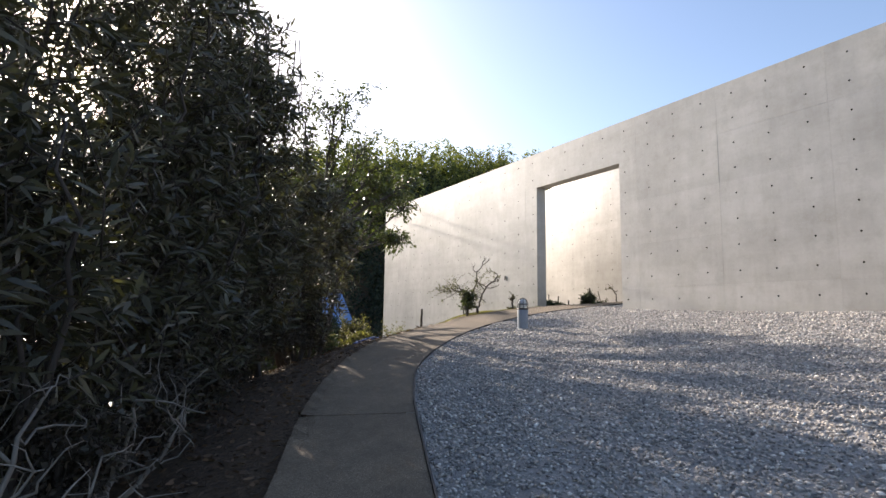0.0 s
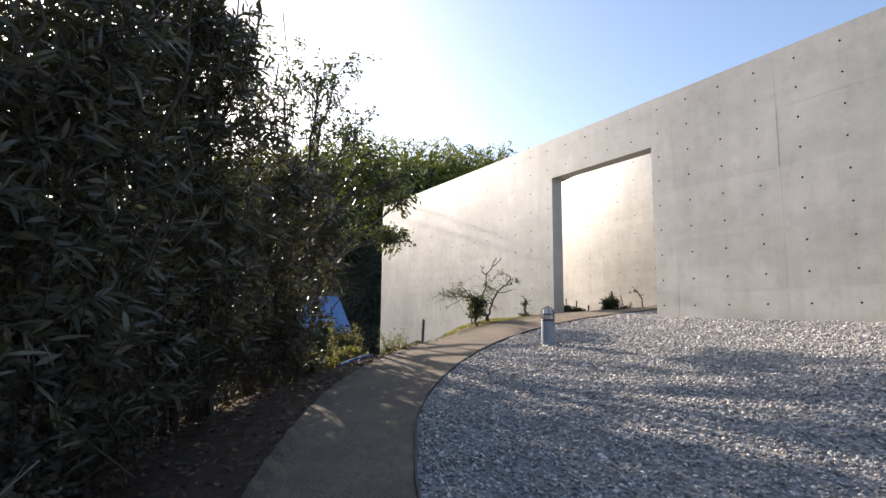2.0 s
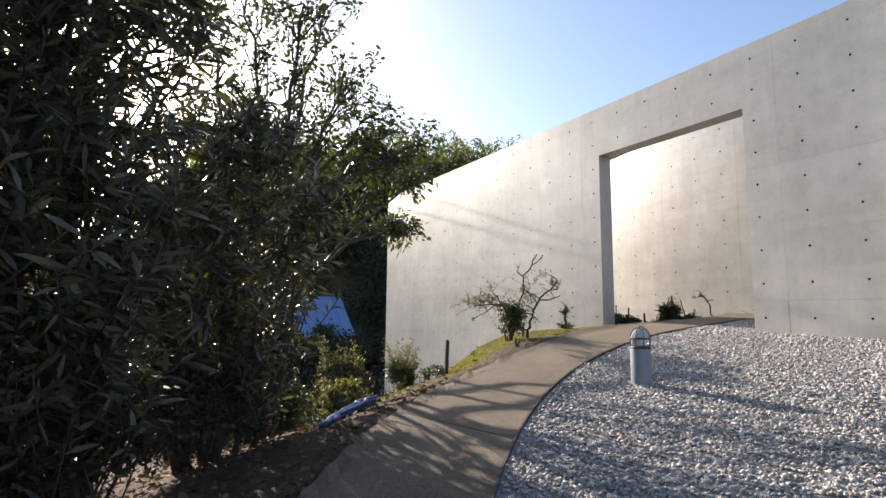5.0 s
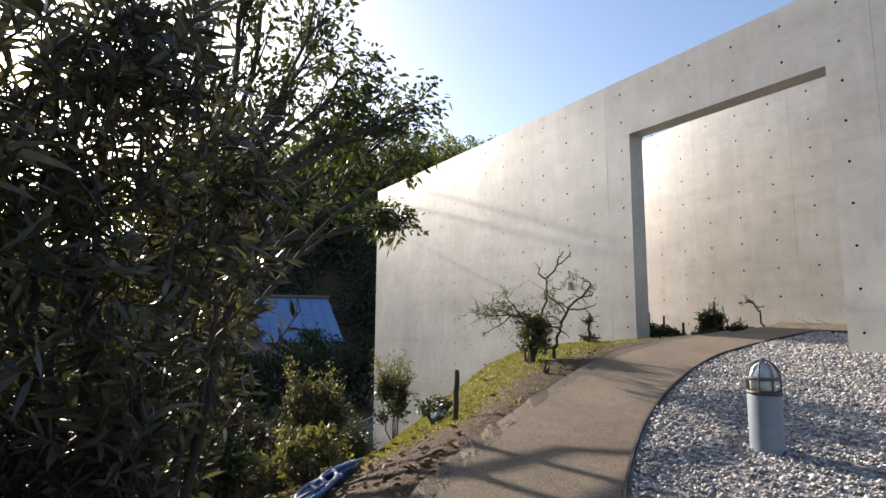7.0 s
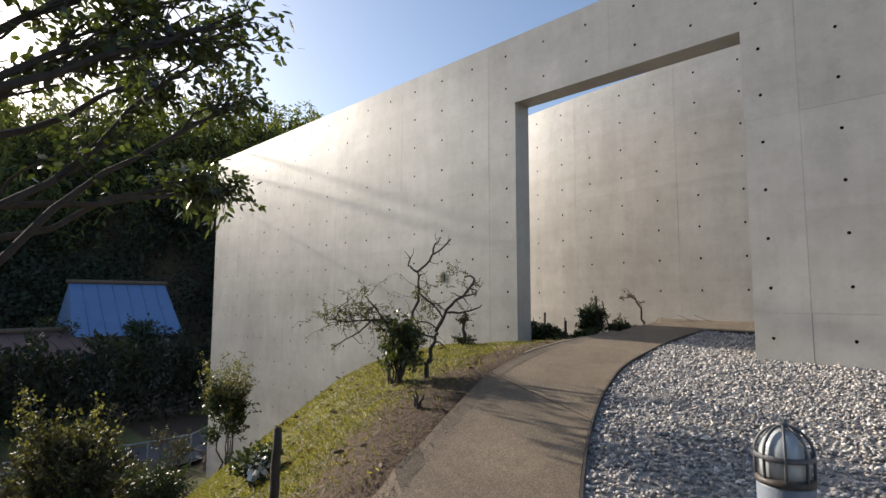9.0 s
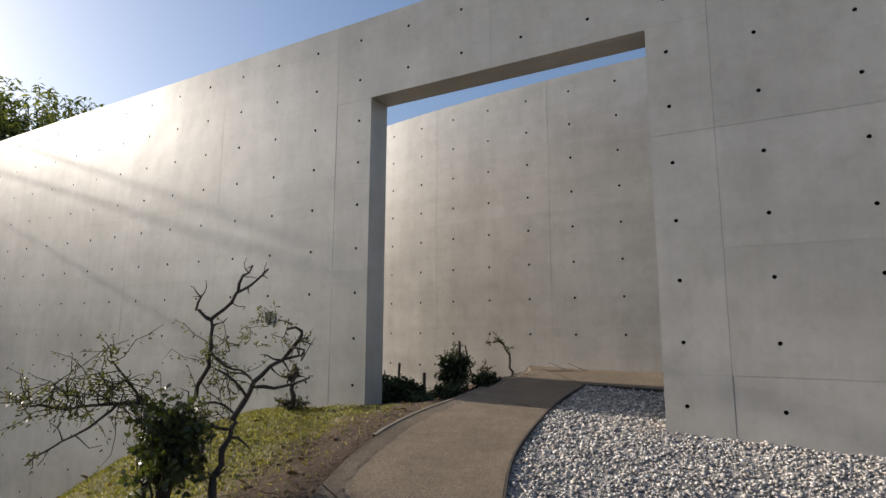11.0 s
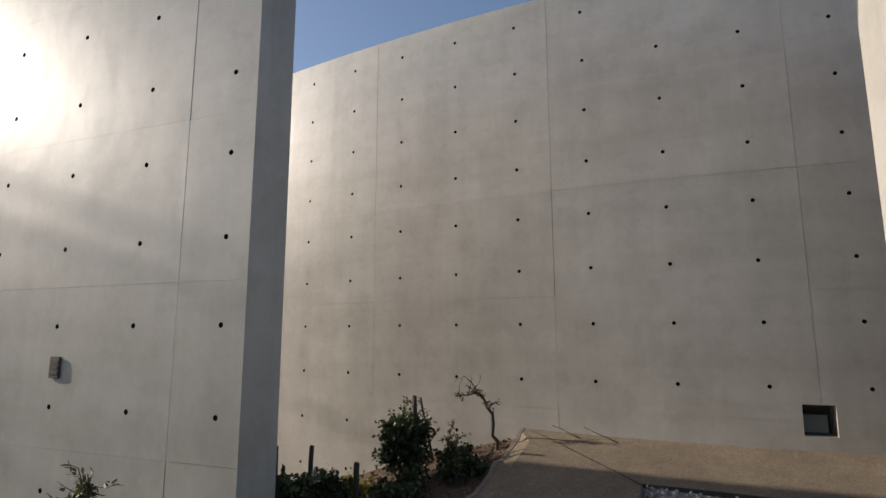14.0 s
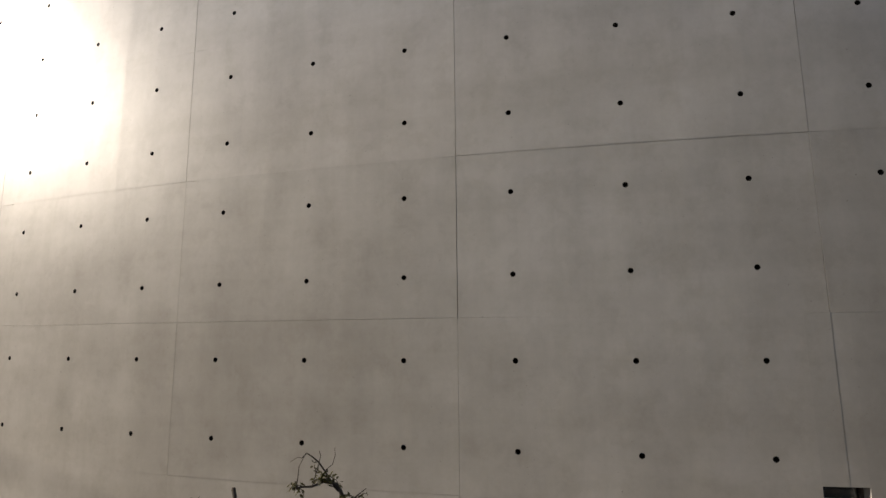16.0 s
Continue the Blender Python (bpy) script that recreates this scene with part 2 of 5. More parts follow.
def height(x, y):
    """The ground's height at places of the plan."""
    x, y = np.atleast_1d(x).astype(float), np.atleast_1d(y).astype(float)
    s, fx, fy = side(x, y, LEFT)
    inside = smooth(8.9, 9.6, x)
    shoulder = (0.35 + 1.9 * smooth(4.6, 8.4, x)) * (1 - inside) + 0.1 * inside
    slope = (0.34 + 0.18 * smooth(2.0, 4.5, x)) * (1 - inside) + 0.28 * inside
    fall = np.logaddexp(0, (s - shoulder) / 0.25) * 0.25 * slope + 0.05 * np.maximum(s, 0) * smooth(4, 6, x)
    top = np.where(s > 0, plateau(fx, fy), plateau(x, y))
    z = top - np.where(s > 0, fall, 0)
    z = z + np.where(s > 0.25, 0.018 * ripple(x, y, 3.1) + 0.01 * ripple(x + 3, y, 9.0), 0)
    z = z + 0.03 * smooth(-0.08, 0.1, s) * (1 - smooth(0.3, 0.9, s)) * (1 - inside)
    floor = -1.9 + 0.15 * ripple(x, y, 0.35)
    z = np.maximum(z, floor) + 0.25 * np.exp(-np.abs(z - floor) / 0.3)
    hill = (11.3 + 0.17 * np.clip(x, -25, 75)) * smooth(40, 62, y + 0.1 * x) + 3.0 * smooth(60, 140, y) + 1.2 * ripple(x, y, 0.09) * smooth(42, 60, y)
    return z + hill


def ground_z(x, y):
    return float(height(x, y)[0])


# ---- mesh helpers ----
def mesh_of(name, verts, faces, mat, shade_smooth=False):
    me = bpy.data.meshes.new(name)
    me.from_pydata([tuple(v) for v in verts], [], [tuple(f) for f in faces])
    if mat:
        me.materials.append(mat)
    if shade_smooth:
        me.shade_smooth()
    me.update()
    return me


def part(name, data, mat=None, parent=None, label=""):
    """Links a bmesh or mesh as one object under a thing or a part."""
    if isinstance(data, bmesh.types.BMesh):
        me = bpy.data.meshes.new(name)
        data.to_mesh(me)
        data.free()
        data = me
        if mat:
            data.materials.append(mat)
    ob = new(name, data)
    if parent:
        ob.parent = parent
    if label:
        tagged(ob, label)
    return ob


def thing(name, x, y, z, label, category, group="", rz=0.0):
    ob = new(name)
    ob.empty_display_size = 0.1
    ob.matrix_world = pose(x, y, z, 0, 0, rz)
    return tagged(ob, label, category, group)


def tubes(lines, sides=6):
    """Tapered tubes along lines of (point, radius): vertices and faces."""
    verts, faces = [], []
    for line in lines:
        base = len(verts)
        n = len(line)
        ref = Vector((0.31, 0.87, 0.39))
        for i, (p, r) in enumerate(line):
            a = Vector(line[max(i - 1, 0)][0])
            b = Vector(line[min(i + 1, n - 1)][0])
            t = (b - a).normalized()
            u = t.cross(ref)
            if u.length < 1e-4:
                u = t.cross(Vector((1, 0, 0)))
            u.normalize()
            w = t.cross(u)
            for k in range(sides):
                ang = 2 * math.pi * k / sides
                verts.append(Vector(p) + (u * math.cos(ang) + w * math.sin(ang)) * r)
        for i in range(n - 1):
            for k in range(sides):
                k2 = (k + 1) % sides
                faces.append((base + i * sides + k, base + i * sides + k2, base + (i + 1) * sides + k2, base + (i + 1) * sides + k))
        faces.append(tuple(base + k for k in reversed(range(sides))))
        faces.append(tuple(base + (n - 1) * sides + k for k in range(sides)))
    return verts, faces


def tube_mesh(name, lines, mat, sides=6):
    v, f = tubes(lines, sides)
    return mesh_of(name, v, f, mat, True)


def leaf_mesh(name, place, way, length, width, mat, rng, droop=0.15, blunt=False, simple=False):
    """One mesh of many leaves: bases, directions, lengths and widths are arrays; simple ones are lozenges."""
    n = len(place)
    place, way = np.asarray(place, float), np.asarray(way, float)
    way = way / np.maximum(np.linalg.norm(way, axis=1, keepdims=True), 1e-6)
    spin = rng.normal(size=(n, 3))
    across = np.cross(way, spin)
    across /= np.maximum(np.linalg.norm(across, axis=1, keepdims=True), 1e-6)
    L = np.broadcast_to(np.asarray(length, float), n)[:, None]
    W = np.broadcast_to(np.asarray(width, float), n)[:, None] * 0.5
    down = np.array([0, 0, -1.0])
    if simple:
        v = np.stack([place, place + way * L * 0.45 + across * W + down * L * droop * 0.3, place + way * L + down * L * droop, place + way * L * 0.45 - across * W + down * L * droop * 0.3], 1)
        me = bpy.data.meshes.new(name)
        me.vertices.add(n * 4)
        me.vertices.foreach_set("co", v.ravel())
        me.loops.add(n * 4)
        me.loops.foreach_set("vertex_index", np.arange(n * 4, dtype=np.int32))
        me.polygons.add(n)
        me.polygons.foreach_set("loop_start", np.arange(n, dtype=np.int32) * 4)
        me.polygons.foreach_set("loop_total", np.full(n, 4, np.int32))
        me.materials.append(mat)
        me.update()
        me.validate()
        return me
    v = np.empty((n, 6, 3))
    v[:, 0] = place
    v[:, 1] = place + way * L * 0.32 + across * W + down * L * droop * 0.2
    v[:, 2] = place + way * L * 0.32 - across * W + down * L * droop * 0.2
    k = 0.95 if blunt else 0.72
    v[:, 3] = place + way * L * 0.7 + across * W * k + down * L * droop * 0.55
    v[:, 4] = place + way * L * 0.7 - across * W * k + down * L * droop * 0.55
    v[:, 5] = place + way * L + down * L * droop
    me = bpy.data.meshes.new(name)
    me.vertices.add(n * 6)
    me.vertices.foreach_set("co", v.ravel())
    base = (np.arange(n) * 6)[:, None]
    loops = np.concatenate([base + np.array([0, 2, 1]), base + np.array([1, 2, 4, 3]), base + np.array([3, 4, 5])], axis=1).ravel()
    me.loops.add(len(loops))
    me.loops.foreach_set("vertex_index", loops.astype(np.int32))
    me.polygons.add(n * 3)
    starts = (np.arange(n) * 10)[:, None] + np.array([0, 3, 7])
    me.polygons.foreach_set("loop_start", starts.ravel().astype(np.int32))
    me.polygons.foreach_set("loop_total", np.tile([3, 4, 3], n).astype(np.int32))
    me.materials.append(mat)
    me.update()
    me.validate()
    return me


def ball(rng, n):
    """Even points in the unit ball."""
    p = rng.normal(size=(n, 3))
    p /= np.linalg.norm(p, axis=1, keepdims=True)
    return p * rng.random((n, 1)) ** (1 / 3)


def limb(rng, a, b, r0, r1, steps=6, wander=0.06, sag=0.0):
    """A crooked tapered limb from a to b."""
    a, b = np.array(a, float), np.array(b, float)
    span = np.linalg.norm(b - a)
    line = []
    off = np.zeros(3)
    for i in range(steps + 1):
        u = i / steps
        if 0 < i < steps:
            off = off * 0.6 + rng.normal(size=3) * wander * span / steps * 2
        p = a + (b - a) * u + off * (1 if i < steps else 0) + np.array([0, 0, 1.0]) * sag * span * 4 * u * (1 - u)
        line.append((p, r0 + (r1 - r0) * u))
    return line


# ---- ground: one sheet to the horizon ----
def grade(lo, hi, fine_lo, fine_hi, step, grow):
    fine = list(np.arange(fine_lo, fine_hi + 1e-6, step))
    up, s = [fine[-1]], step
    while up[-1] < hi:
        s *= grow
        up.append(up[-1] + s)
    down, s = [fine[0]], step
    while down[-1] > lo:
        s *= grow
        down.append(down[-1] - s)
    return np.array(sorted(down[1:]) + fine + up[1:])


def soil_material():
    """Bare soil, grass and gravel bed: the covering changes across the plan."""
    m, nt, bsdf = material("soil with thin grass")
    geo = nt.nodes.new("ShaderNodeNewGeometry")
    a = noise_tex(nt, 1.1, 6, 0.6, vec=geo.outputs["Position"])
    b = noise_tex(nt, 26, 8, 0.7, vec=geo.outputs["Position"])
    soil = ramp(nt, b, [(0.3, (0.034, 0.021, 0.012)), (0.7, (0.145, 0.09, 0.05))])
    grass = ramp(nt, b, [(0.3, (0.09, 0.1, 0.025)), (0.7, (0.24, 0.23, 0.075))])
    att = nt.nodes.new("ShaderNodeAttribute")
    att.attribute_name = "turf"
    patch = node(nt, "ShaderNodeMath")
    patch.operation = "MULTIPLY_ADD"
    nt.links.new(a, patch.inputs[0])
    patch.inputs[1].default_value = 0.9
    nt.links.new(att.outputs["Fac"], patch.inputs[2])
    turf = node(nt, "ShaderNodeMapRange")
    turf.inputs["From Min"].default_value, turf.inputs["From Max"].default_value = 0.75, 1.1
    nt.links.new(patch.outputs[0], turf.inputs["Value"])
    nt.links.new(mix(nt, soil, grass, turf.outputs[0]), bsdf.inputs["Base Color"])
    bsdf.inputs["Roughness"].default_value = 0.95
    bump(nt, bsdf, b, 0.9, 0.05)
    return m


gx = grade(-260, 300, -5.0, 12.2, 0.1, 1.16)
gy = grade(-200, 420, -5.0, 20.0, 0.1, 1.16)
XX, YY = np.meshgrid(gx, gy)
ZZ = height(XX.ravel(), YY.ravel())
sl, _, _ = side(XX.ravel(), YY.ravel(), LEFT)
gverts = np.stack([XX.ravel(), YY.ravel(), ZZ], -1)
nx, ny = len(gx), len(gy)
idx = (np.arange(ny - 1)[:, None] * nx + np.arange(nx - 1)[None, :]).ravel()
gme = mesh_of("ground", gverts, np.stack([idx, idx + 1, idx + nx + 1, idx + nx], -1), soil_material(), True)
turf_at = gme.attributes.new("turf", "FLOAT", "POINT")
turf_val = 0.55 * smooth(0.2, 0.8, sl) * smooth(3.2, 4.4, XX.ravel()) * (1 - smooth(9.1, 9.4, XX.ravel())) + 0.3 * smooth(25, 30, YY.ravel())
turf_at.data.foreach_set("value", turf_val.astype(np.float32))
tagged(part("ground", gme), "brown soil bank with thin yellowish grass", "ground", kind="structure")


def ribbon(name, left, right, lift, mat, thick=0.05):
    """A paved strip between two lines, with thickness."""
    n = 90
    la = left[np.linspace(0, len(left) - 1, n).round().astype(int)]
    ra = right[np.linspace(0, len(right) - 1, n).round().astype(int)]
    verts, faces, across = [], [], 9
    for a, b in zip(la, ra):
        for k in range(across):
            p = a + (b - a) * k / (across - 1)
            verts.append((p[0], p[1], ground_z(*p) + lift))
        for k in range(across):
            p = a + (b - a) * k / (across - 1)
            verts.append((p[0], p[1], ground_z(*p) + lift - thick))
    w = 2 * across
    for i in range(n - 1):
        for k in range(across - 1):
            faces.append((i * w + k + 1, i * w + k, (i + 1) * w + k, (i + 1) * w + k + 1))
        for k in (0, across - 1):
            q = (i * w + k, i * w + across + k, (i + 1) * w + across + k, (i + 1) * w + k)
            faces.append(q if k == 0 else q[::-1])
    return mesh_of(name, verts, faces, mat)


def matched(points, per=8):
    p = np.array(points, float)
    out = []
    for i in range(len(p) - 1):
        p0, p1, p2, p3 = p[max(i - 1, 0)], p[i], p[i + 1], p[min(i + 2, len(p) - 1)]
        for k in range(per):
            u = k / per
            out.append(0.5 * (2 * p1 + (p2 - p0) * u + (2 * p0 - 5 * p1 + 4 * p2 - p3) * u * u + (3 * p1 - p0 - 3 * p2 + p3) * u ** 3))
    out.append(p[-1])
    return np.array(out)


ML, MR = matched(PATH_LEFT), matched(PATH_RIGHT)
pavement = tagged(new("pavement"), "brown washed-aggregate footpath curving up to the gate", "path", kind="structure")
LIFT = 0.035
cuts = [0, 10, 40, 71, 104, 130, len(ML) - 1]
for a, b in zip(cuts[:-1], cuts[1:]):
    la, ra = ML[a:b + 1].copy(), MR[a:b + 1].copy()
    if b < len(ML) - 1:
        la[-1] -= (la[-1] - la[-2]) / np.linalg.norm(la[-1] - la[-2]) * 0.012
        ra[-1] -= (ra[-1] - ra[-2]) / np.linalg.norm(ra[-1] - ra[-2]) * 0.012
    part("slab", ribbon("slab", la, ra, LIFT, PATH_MAT), parent=pavement)
yard_l = np.linspace((11.45, 9.01), (11.45, -4.8), 56)
yard_r = np.linspace((10.385, 8.09), (10.4, -4.8), 56)
part("slab", ribbon("slab", yard_l, yard_r, LIFT, PATH_MAT), parent=pavement)

# gravel bed: a bumpy sheet, with loose stones on it
def gravel_material():
    m, nt, bsdf = material("pale crushed stone")
    geo = nt.nodes.new("ShaderNodeNewGeometry")
    col = ramp(nt, geo.outputs["Random Per Island"], [(0.0, (0.17, 0.163, 0.157)), (0.3, (0.31, 0.297, 0.284)), (0.62, (0.48, 0.46, 0.437)), (0.82, (0.52, 0.455, 0.39)), (1.0, (0.8, 0.785, 0.75))])
    fine = noise_tex(nt, 90, 5, 0.6, vec=geo.outputs["Position"])
    nt.links.new(mix(nt, col, ramp(nt, fine, [(0.3, (0.75, 0.75, 0.75)), (0.7, (1.1, 1.1, 1.1))]), 0.7, "MULTIPLY"), bsdf.inputs["Base Color"])
    bsdf.inputs["Roughness"].default_value = 0.75
    return m


def in_gravel(x, y):
    s, _, _ = side(x, y, np.array(edge_points))
    front = (x < 8.99) & (s < -0.03)
    gate = (x >= 8.99) & (x < 9.32) & (y > OPEN_LO + 0.01) & (s < -0.03)
    yard = (x >= 9.31) & (x < 10.36) & (s < -0.03)
    return front | gate | yard


OPEN_LO = 7.15
edge_points = [tuple(p) for p in matched(PATH_RIGHT, 4)] + [(10.39, 7.5), (10.39, -8.0)]
bx, by = np.arange(-1.5, 10.45, 0.1), np.arange(-6.0, 8.4, 0.1)
BX, BY = np.meshgrid(bx, by)
bs, _, _ = side(BX.ravel(), BY.ravel(), np.array(edge_points))
bz = height(BX.ravel(), BY.ravel()) + 0.022 + 0.007 * ripple(BX.ravel(), BY.ravel(), 5.0)
bi = (np.arange(len(by) - 1)[:, None] * len(bx) + np.arange(len(bx) - 1)[None, :]).ravel()
bi = bi[bs[bi] < 0.1]
bed = mesh_of("gravel_bed", np.stack([BX.ravel(), BY.ravel(), bz], -1), np.stack([bi, bi + 1, bi + len(bx) + 1, bi + len(bx)], -1), two_tone("gravel bed", (0.18, 0.173, 0.167), (0.43, 0.412, 0.392), 70, 3, 0.9, 0.8, 0.02), True)
tagged(part("gravel_bed", bed), "bed of pale grey gravel in front of the wall", "gravel", kind="structure")
srng = np.random.default_rng(9)
near = np.stack([srng.uniform(0.2, 10.37, 380000), srng.uniform(-1.5, 8.12, 380000)], -1)
near = near[in_gravel(near[:, 0], near[:, 1])]
keep = srng.random(len(near)) < np.clip(1.0 - 0.075 * np.maximum(0, (near[:, 0] - 3) * 0.5 + (3 - near[:, 1])), 0.26, 1) * 0.46
near = near[keep]
n = len(near)
octa = np.array([(1, 0, 0), (-1, 0, 0), (0, 1, 0), (0, -1, 0), (0, 0, 1), (0, 0, -1)], float)
tri = np.array([(0, 2, 4), (2, 1, 4), (1, 3, 4), (3, 0, 4), (2, 0, 5), (1, 2, 5), (3, 1, 5), (0, 3, 5)])
size = srng.uniform(0.0095, 0.0185, (n, 1)) * np.where(srng.random((n, 1)) < 0.08, 1.35, 1.0)
ax = size * np.stack([srng.uniform(0.8, 1.3, n), srng.uniform(0.6, 1.0, n), srng.uniform(0.4, 0.7, n)], -1)
pts = octa[None] * ax[:, None, :] * srng.uniform(0.75, 1.2, (n, 6, 1)) + srng.normal(size=(n, 6, 3)) * size[:, None] * 0.16
tilt, yaw = srng.normal(size=n) * 0.45, srng.uniform(0, 2 * math.pi, n)
y1 = pts[..., 1] * np.cos(tilt)[:, None] - pts[..., 2] * np.sin(tilt)[:, None]
z1 = pts[..., 1] * np.sin(tilt)[:, None] + pts[..., 2] * np.cos(tilt)[:, None]
x2 = pts[..., 0] * np.cos(yaw)[:, None] - y1 * np.sin(yaw)[:, None]
y2 = pts[..., 0] * np.sin(yaw)[:, None] + y1 * np.cos(yaw)[:, None]
sz = height(near[:, 0], near[:, 1]) + 0.022 + 0.007 * ripple(near[:, 0], near[:, 1], 5.0) + srng.uniform(0.0, 0.012, n)
co = np.stack([x2 + near[:, :1], y2 + near[:, 1:], z1 + sz[:, None]], -1)
gm = bpy.data.meshes.new("gravel")
gm.vertices.add(n * 6)
gm.vertices.foreach_set("co", co.ravel())
gl = ((np.arange(n) * 6)[:, None, None] + tri[None]).ravel()
gm.loops.add(len(gl))
gm.loops.foreach_set("vertex_index", gl.astype(np.int32))
gm.polygons.add(n * 8)
gm.polygons.foreach_set("loop_start", (np.arange(n * 8) * 3).astype(np.int32))
gm.polygons.foreach_set("loop_total", np.full(n * 8, 3, np.int32))
gm.materials.append(gravel_material())
gm.update()
gm.validate()
tagged(part("gravel", gm), "loose pale grey and white crushed stones", "gravel", kind="stuff")

# pale kerb along the courtyard bed
kerb_line = ML[112:]
kv, kf = [], []
for i, p in enumerate(kerb_line):
    z = ground_z(*p)
    for off, up in ((0.0, -0.06), (0.0, 0.039), (0.03, 0.039), (0.03, -0.06)):
        kv.append((p[0], p[1] + off, z + up))
for i in range(len(kerb_line) - 1):
    for k in range(3):
        kf.append((i * 4 + k + 1, i * 4 + k, (i + 1) * 4 + k, (i + 1) * 4 + k + 1))
tagged(part("kerb", mesh_of("kerb", kv, kf, two_tone("mortar strip", (0.12, 0.1, 0.08), (0.2, 0.172, 0.14), 60, 4, 0.9))), "thin pale concrete kerb beside the planted bed", "kerb", kind="structure")

# thin steel edging along the gravel
edge_line = np.concatenate([matched(PATH_RIGHT, 5), np.array([(10.39, 8.1 - 0.25 * i) for i in range(1, 50)])])
ev, ef = [], []
for i, p in enumerate(edge_line):
    d = edge_line[min(i + 1, len(edge_line) - 1)] - edge_line[max(i - 1, 0)]
    d = d / np.linalg.norm(d)
    nrm = np.array([d[1], -d[0]])
    z = ground_z(*p)
    for off, up in ((0.004, -0.05), (0.004, 0.047), (0.018, 0.047), (0.018, -0.05)):
        q = p + nrm * off
        ev.append((q[0], q[1], z + up))
for i in range(len(edge_line) - 1):
    for k in range(3):
        ef.append((i * 4 + k, i * 4 + k + 1, (i + 1) * 4 + k + 1, (i + 1) * 4 + k))
tagged(part("kerb", mesh_of("kerb", ev, ef, EDGING)), "thin dark edging strip between path and gravel", "kerb", kind="structure")


# ---- concrete walls: panels with tie holes over a solid core ----
FRONT_X, WALL_TOP, THICK = 9.0, 5.725, 0.29
OPEN_LO, OPEN_HI, HEAD = 7.15, 9.85, 4.825
END_Y = 19.1


def cell(verts, faces, holes, u0, u1, w0, w1, cu, cw, r=0.0148, depth=0.06, n=12):
    """A face rectangle u0..u1 by w0..w1 with a round hole and its cup."""
    angles = sorted([2 * math.pi * k / n + 0.13 for k in range(n)])
    base = len(verts)
    ring, rim = [], []
    for a in angles:
        ca, sa = math.cos(a), math.sin(a)
        reach = min(((u1 - cu) if ca > 0 else (cu - u0)) / max(abs(ca), 1e-9), ((w1 - cw) if sa > 0 else (cw - w0)) / max(abs(sa), 1e-9))
        ring.append((cu + ca * r, cw + sa * r))
        rim.append((cu + ca * reach, cw + sa * reach))
    corners = [(u1, w1), (u0, w1), (u0, w0), (u1, w0)]
    verts += [(u, w, 0.0) for u, w in rim] + [(u, w, 0.0) for u, w in ring] + [(cu + (u - cu) * 0.8, cw + (w - cw) * 0.8, -depth) for u, w in ring] + [(u, w, 0.0) for u, w in corners]
    ca_list = [math.atan2(w - cw, u - cu) % (2 * math.pi) for u, w in corners]
    for k in range(n):
        k2 = (k + 1) % n
        a0, a1 = angles[k], angles[k2] + (2 * math.pi if k2 == 0 else 0)
        extra = [j for j, c in enumerate(ca_list) if a0 < c < a1 or a0 < c + 2 * math.pi < a1]
        faces.append((base + n + k, base + k, *[base + 3 * n + j for j in extra], base + k2, base + n + k2))
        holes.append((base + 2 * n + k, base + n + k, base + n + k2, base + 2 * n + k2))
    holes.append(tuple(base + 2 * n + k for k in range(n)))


def panel_mesh(name, u0, u1, w0, w1, cols, rows, bend):
    """One formwork panel; bend maps (u, w, out) to the world."""
    verts, faces, holes = [], [], []
    us = [u0] + [0.5 * (a + b) for a, b in zip(cols[:-1], cols[1:])] + [u1]
    ws = [w0] + [0.5 * (a + b) for a, b in zip(rows[:-1], rows[1:])] + [w1]
    if cols and rows:
        for i, cu in enumerate(cols):
            for j, cw in enumerate(rows):
                cell(verts, faces, holes, us[i], us[i + 1], ws[j], ws[j + 1], cu, cw)
    else:
        verts += [(u0, w0, 0), (u1, w0, 0), (u1, w1, 0), (u0, w1, 0)]
        faces.append((0, 1, 2, 3))
    k = len(verts)
    lip = 0.0895
    verts += [(u0, w0, 0), (u1, w0, 0), (u1, w1, 0), (u0, w1, 0), (u0, w0, -lip), (u1, w0, -lip), (u1, w1, -lip), (u0, w1, -lip)]
    for a in range(4):
        b = (a + 1) % 4
        faces.append((k + b, k + a, k + 4 + a, k + 4 + b))
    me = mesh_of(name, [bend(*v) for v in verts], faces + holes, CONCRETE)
    # cup walls and bottoms get the painted-in shade, not the concrete colour
    me.materials.append(RECESS_SHADE)
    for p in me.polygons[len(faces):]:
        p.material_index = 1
    return me


def box_mesh(name, lo, hi, mat):
    x0, y0, z0 = lo
    x1, y1, z1 = hi
    v = [(x0, y0, z0), (x1, y0, z0), (x1, y1, z0), (x0, y1, z0), (x0, y0, z1), (x1, y0, z1), (x1, y1, z1), (x0, y1, z1)]
    return mesh_of(name, v, [(0, 3, 2, 1), (4, 5, 6, 7), (0, 1, 5, 4), (1, 2, 6, 5), (2, 3, 7, 6), (3, 0, 4, 7)], mat)


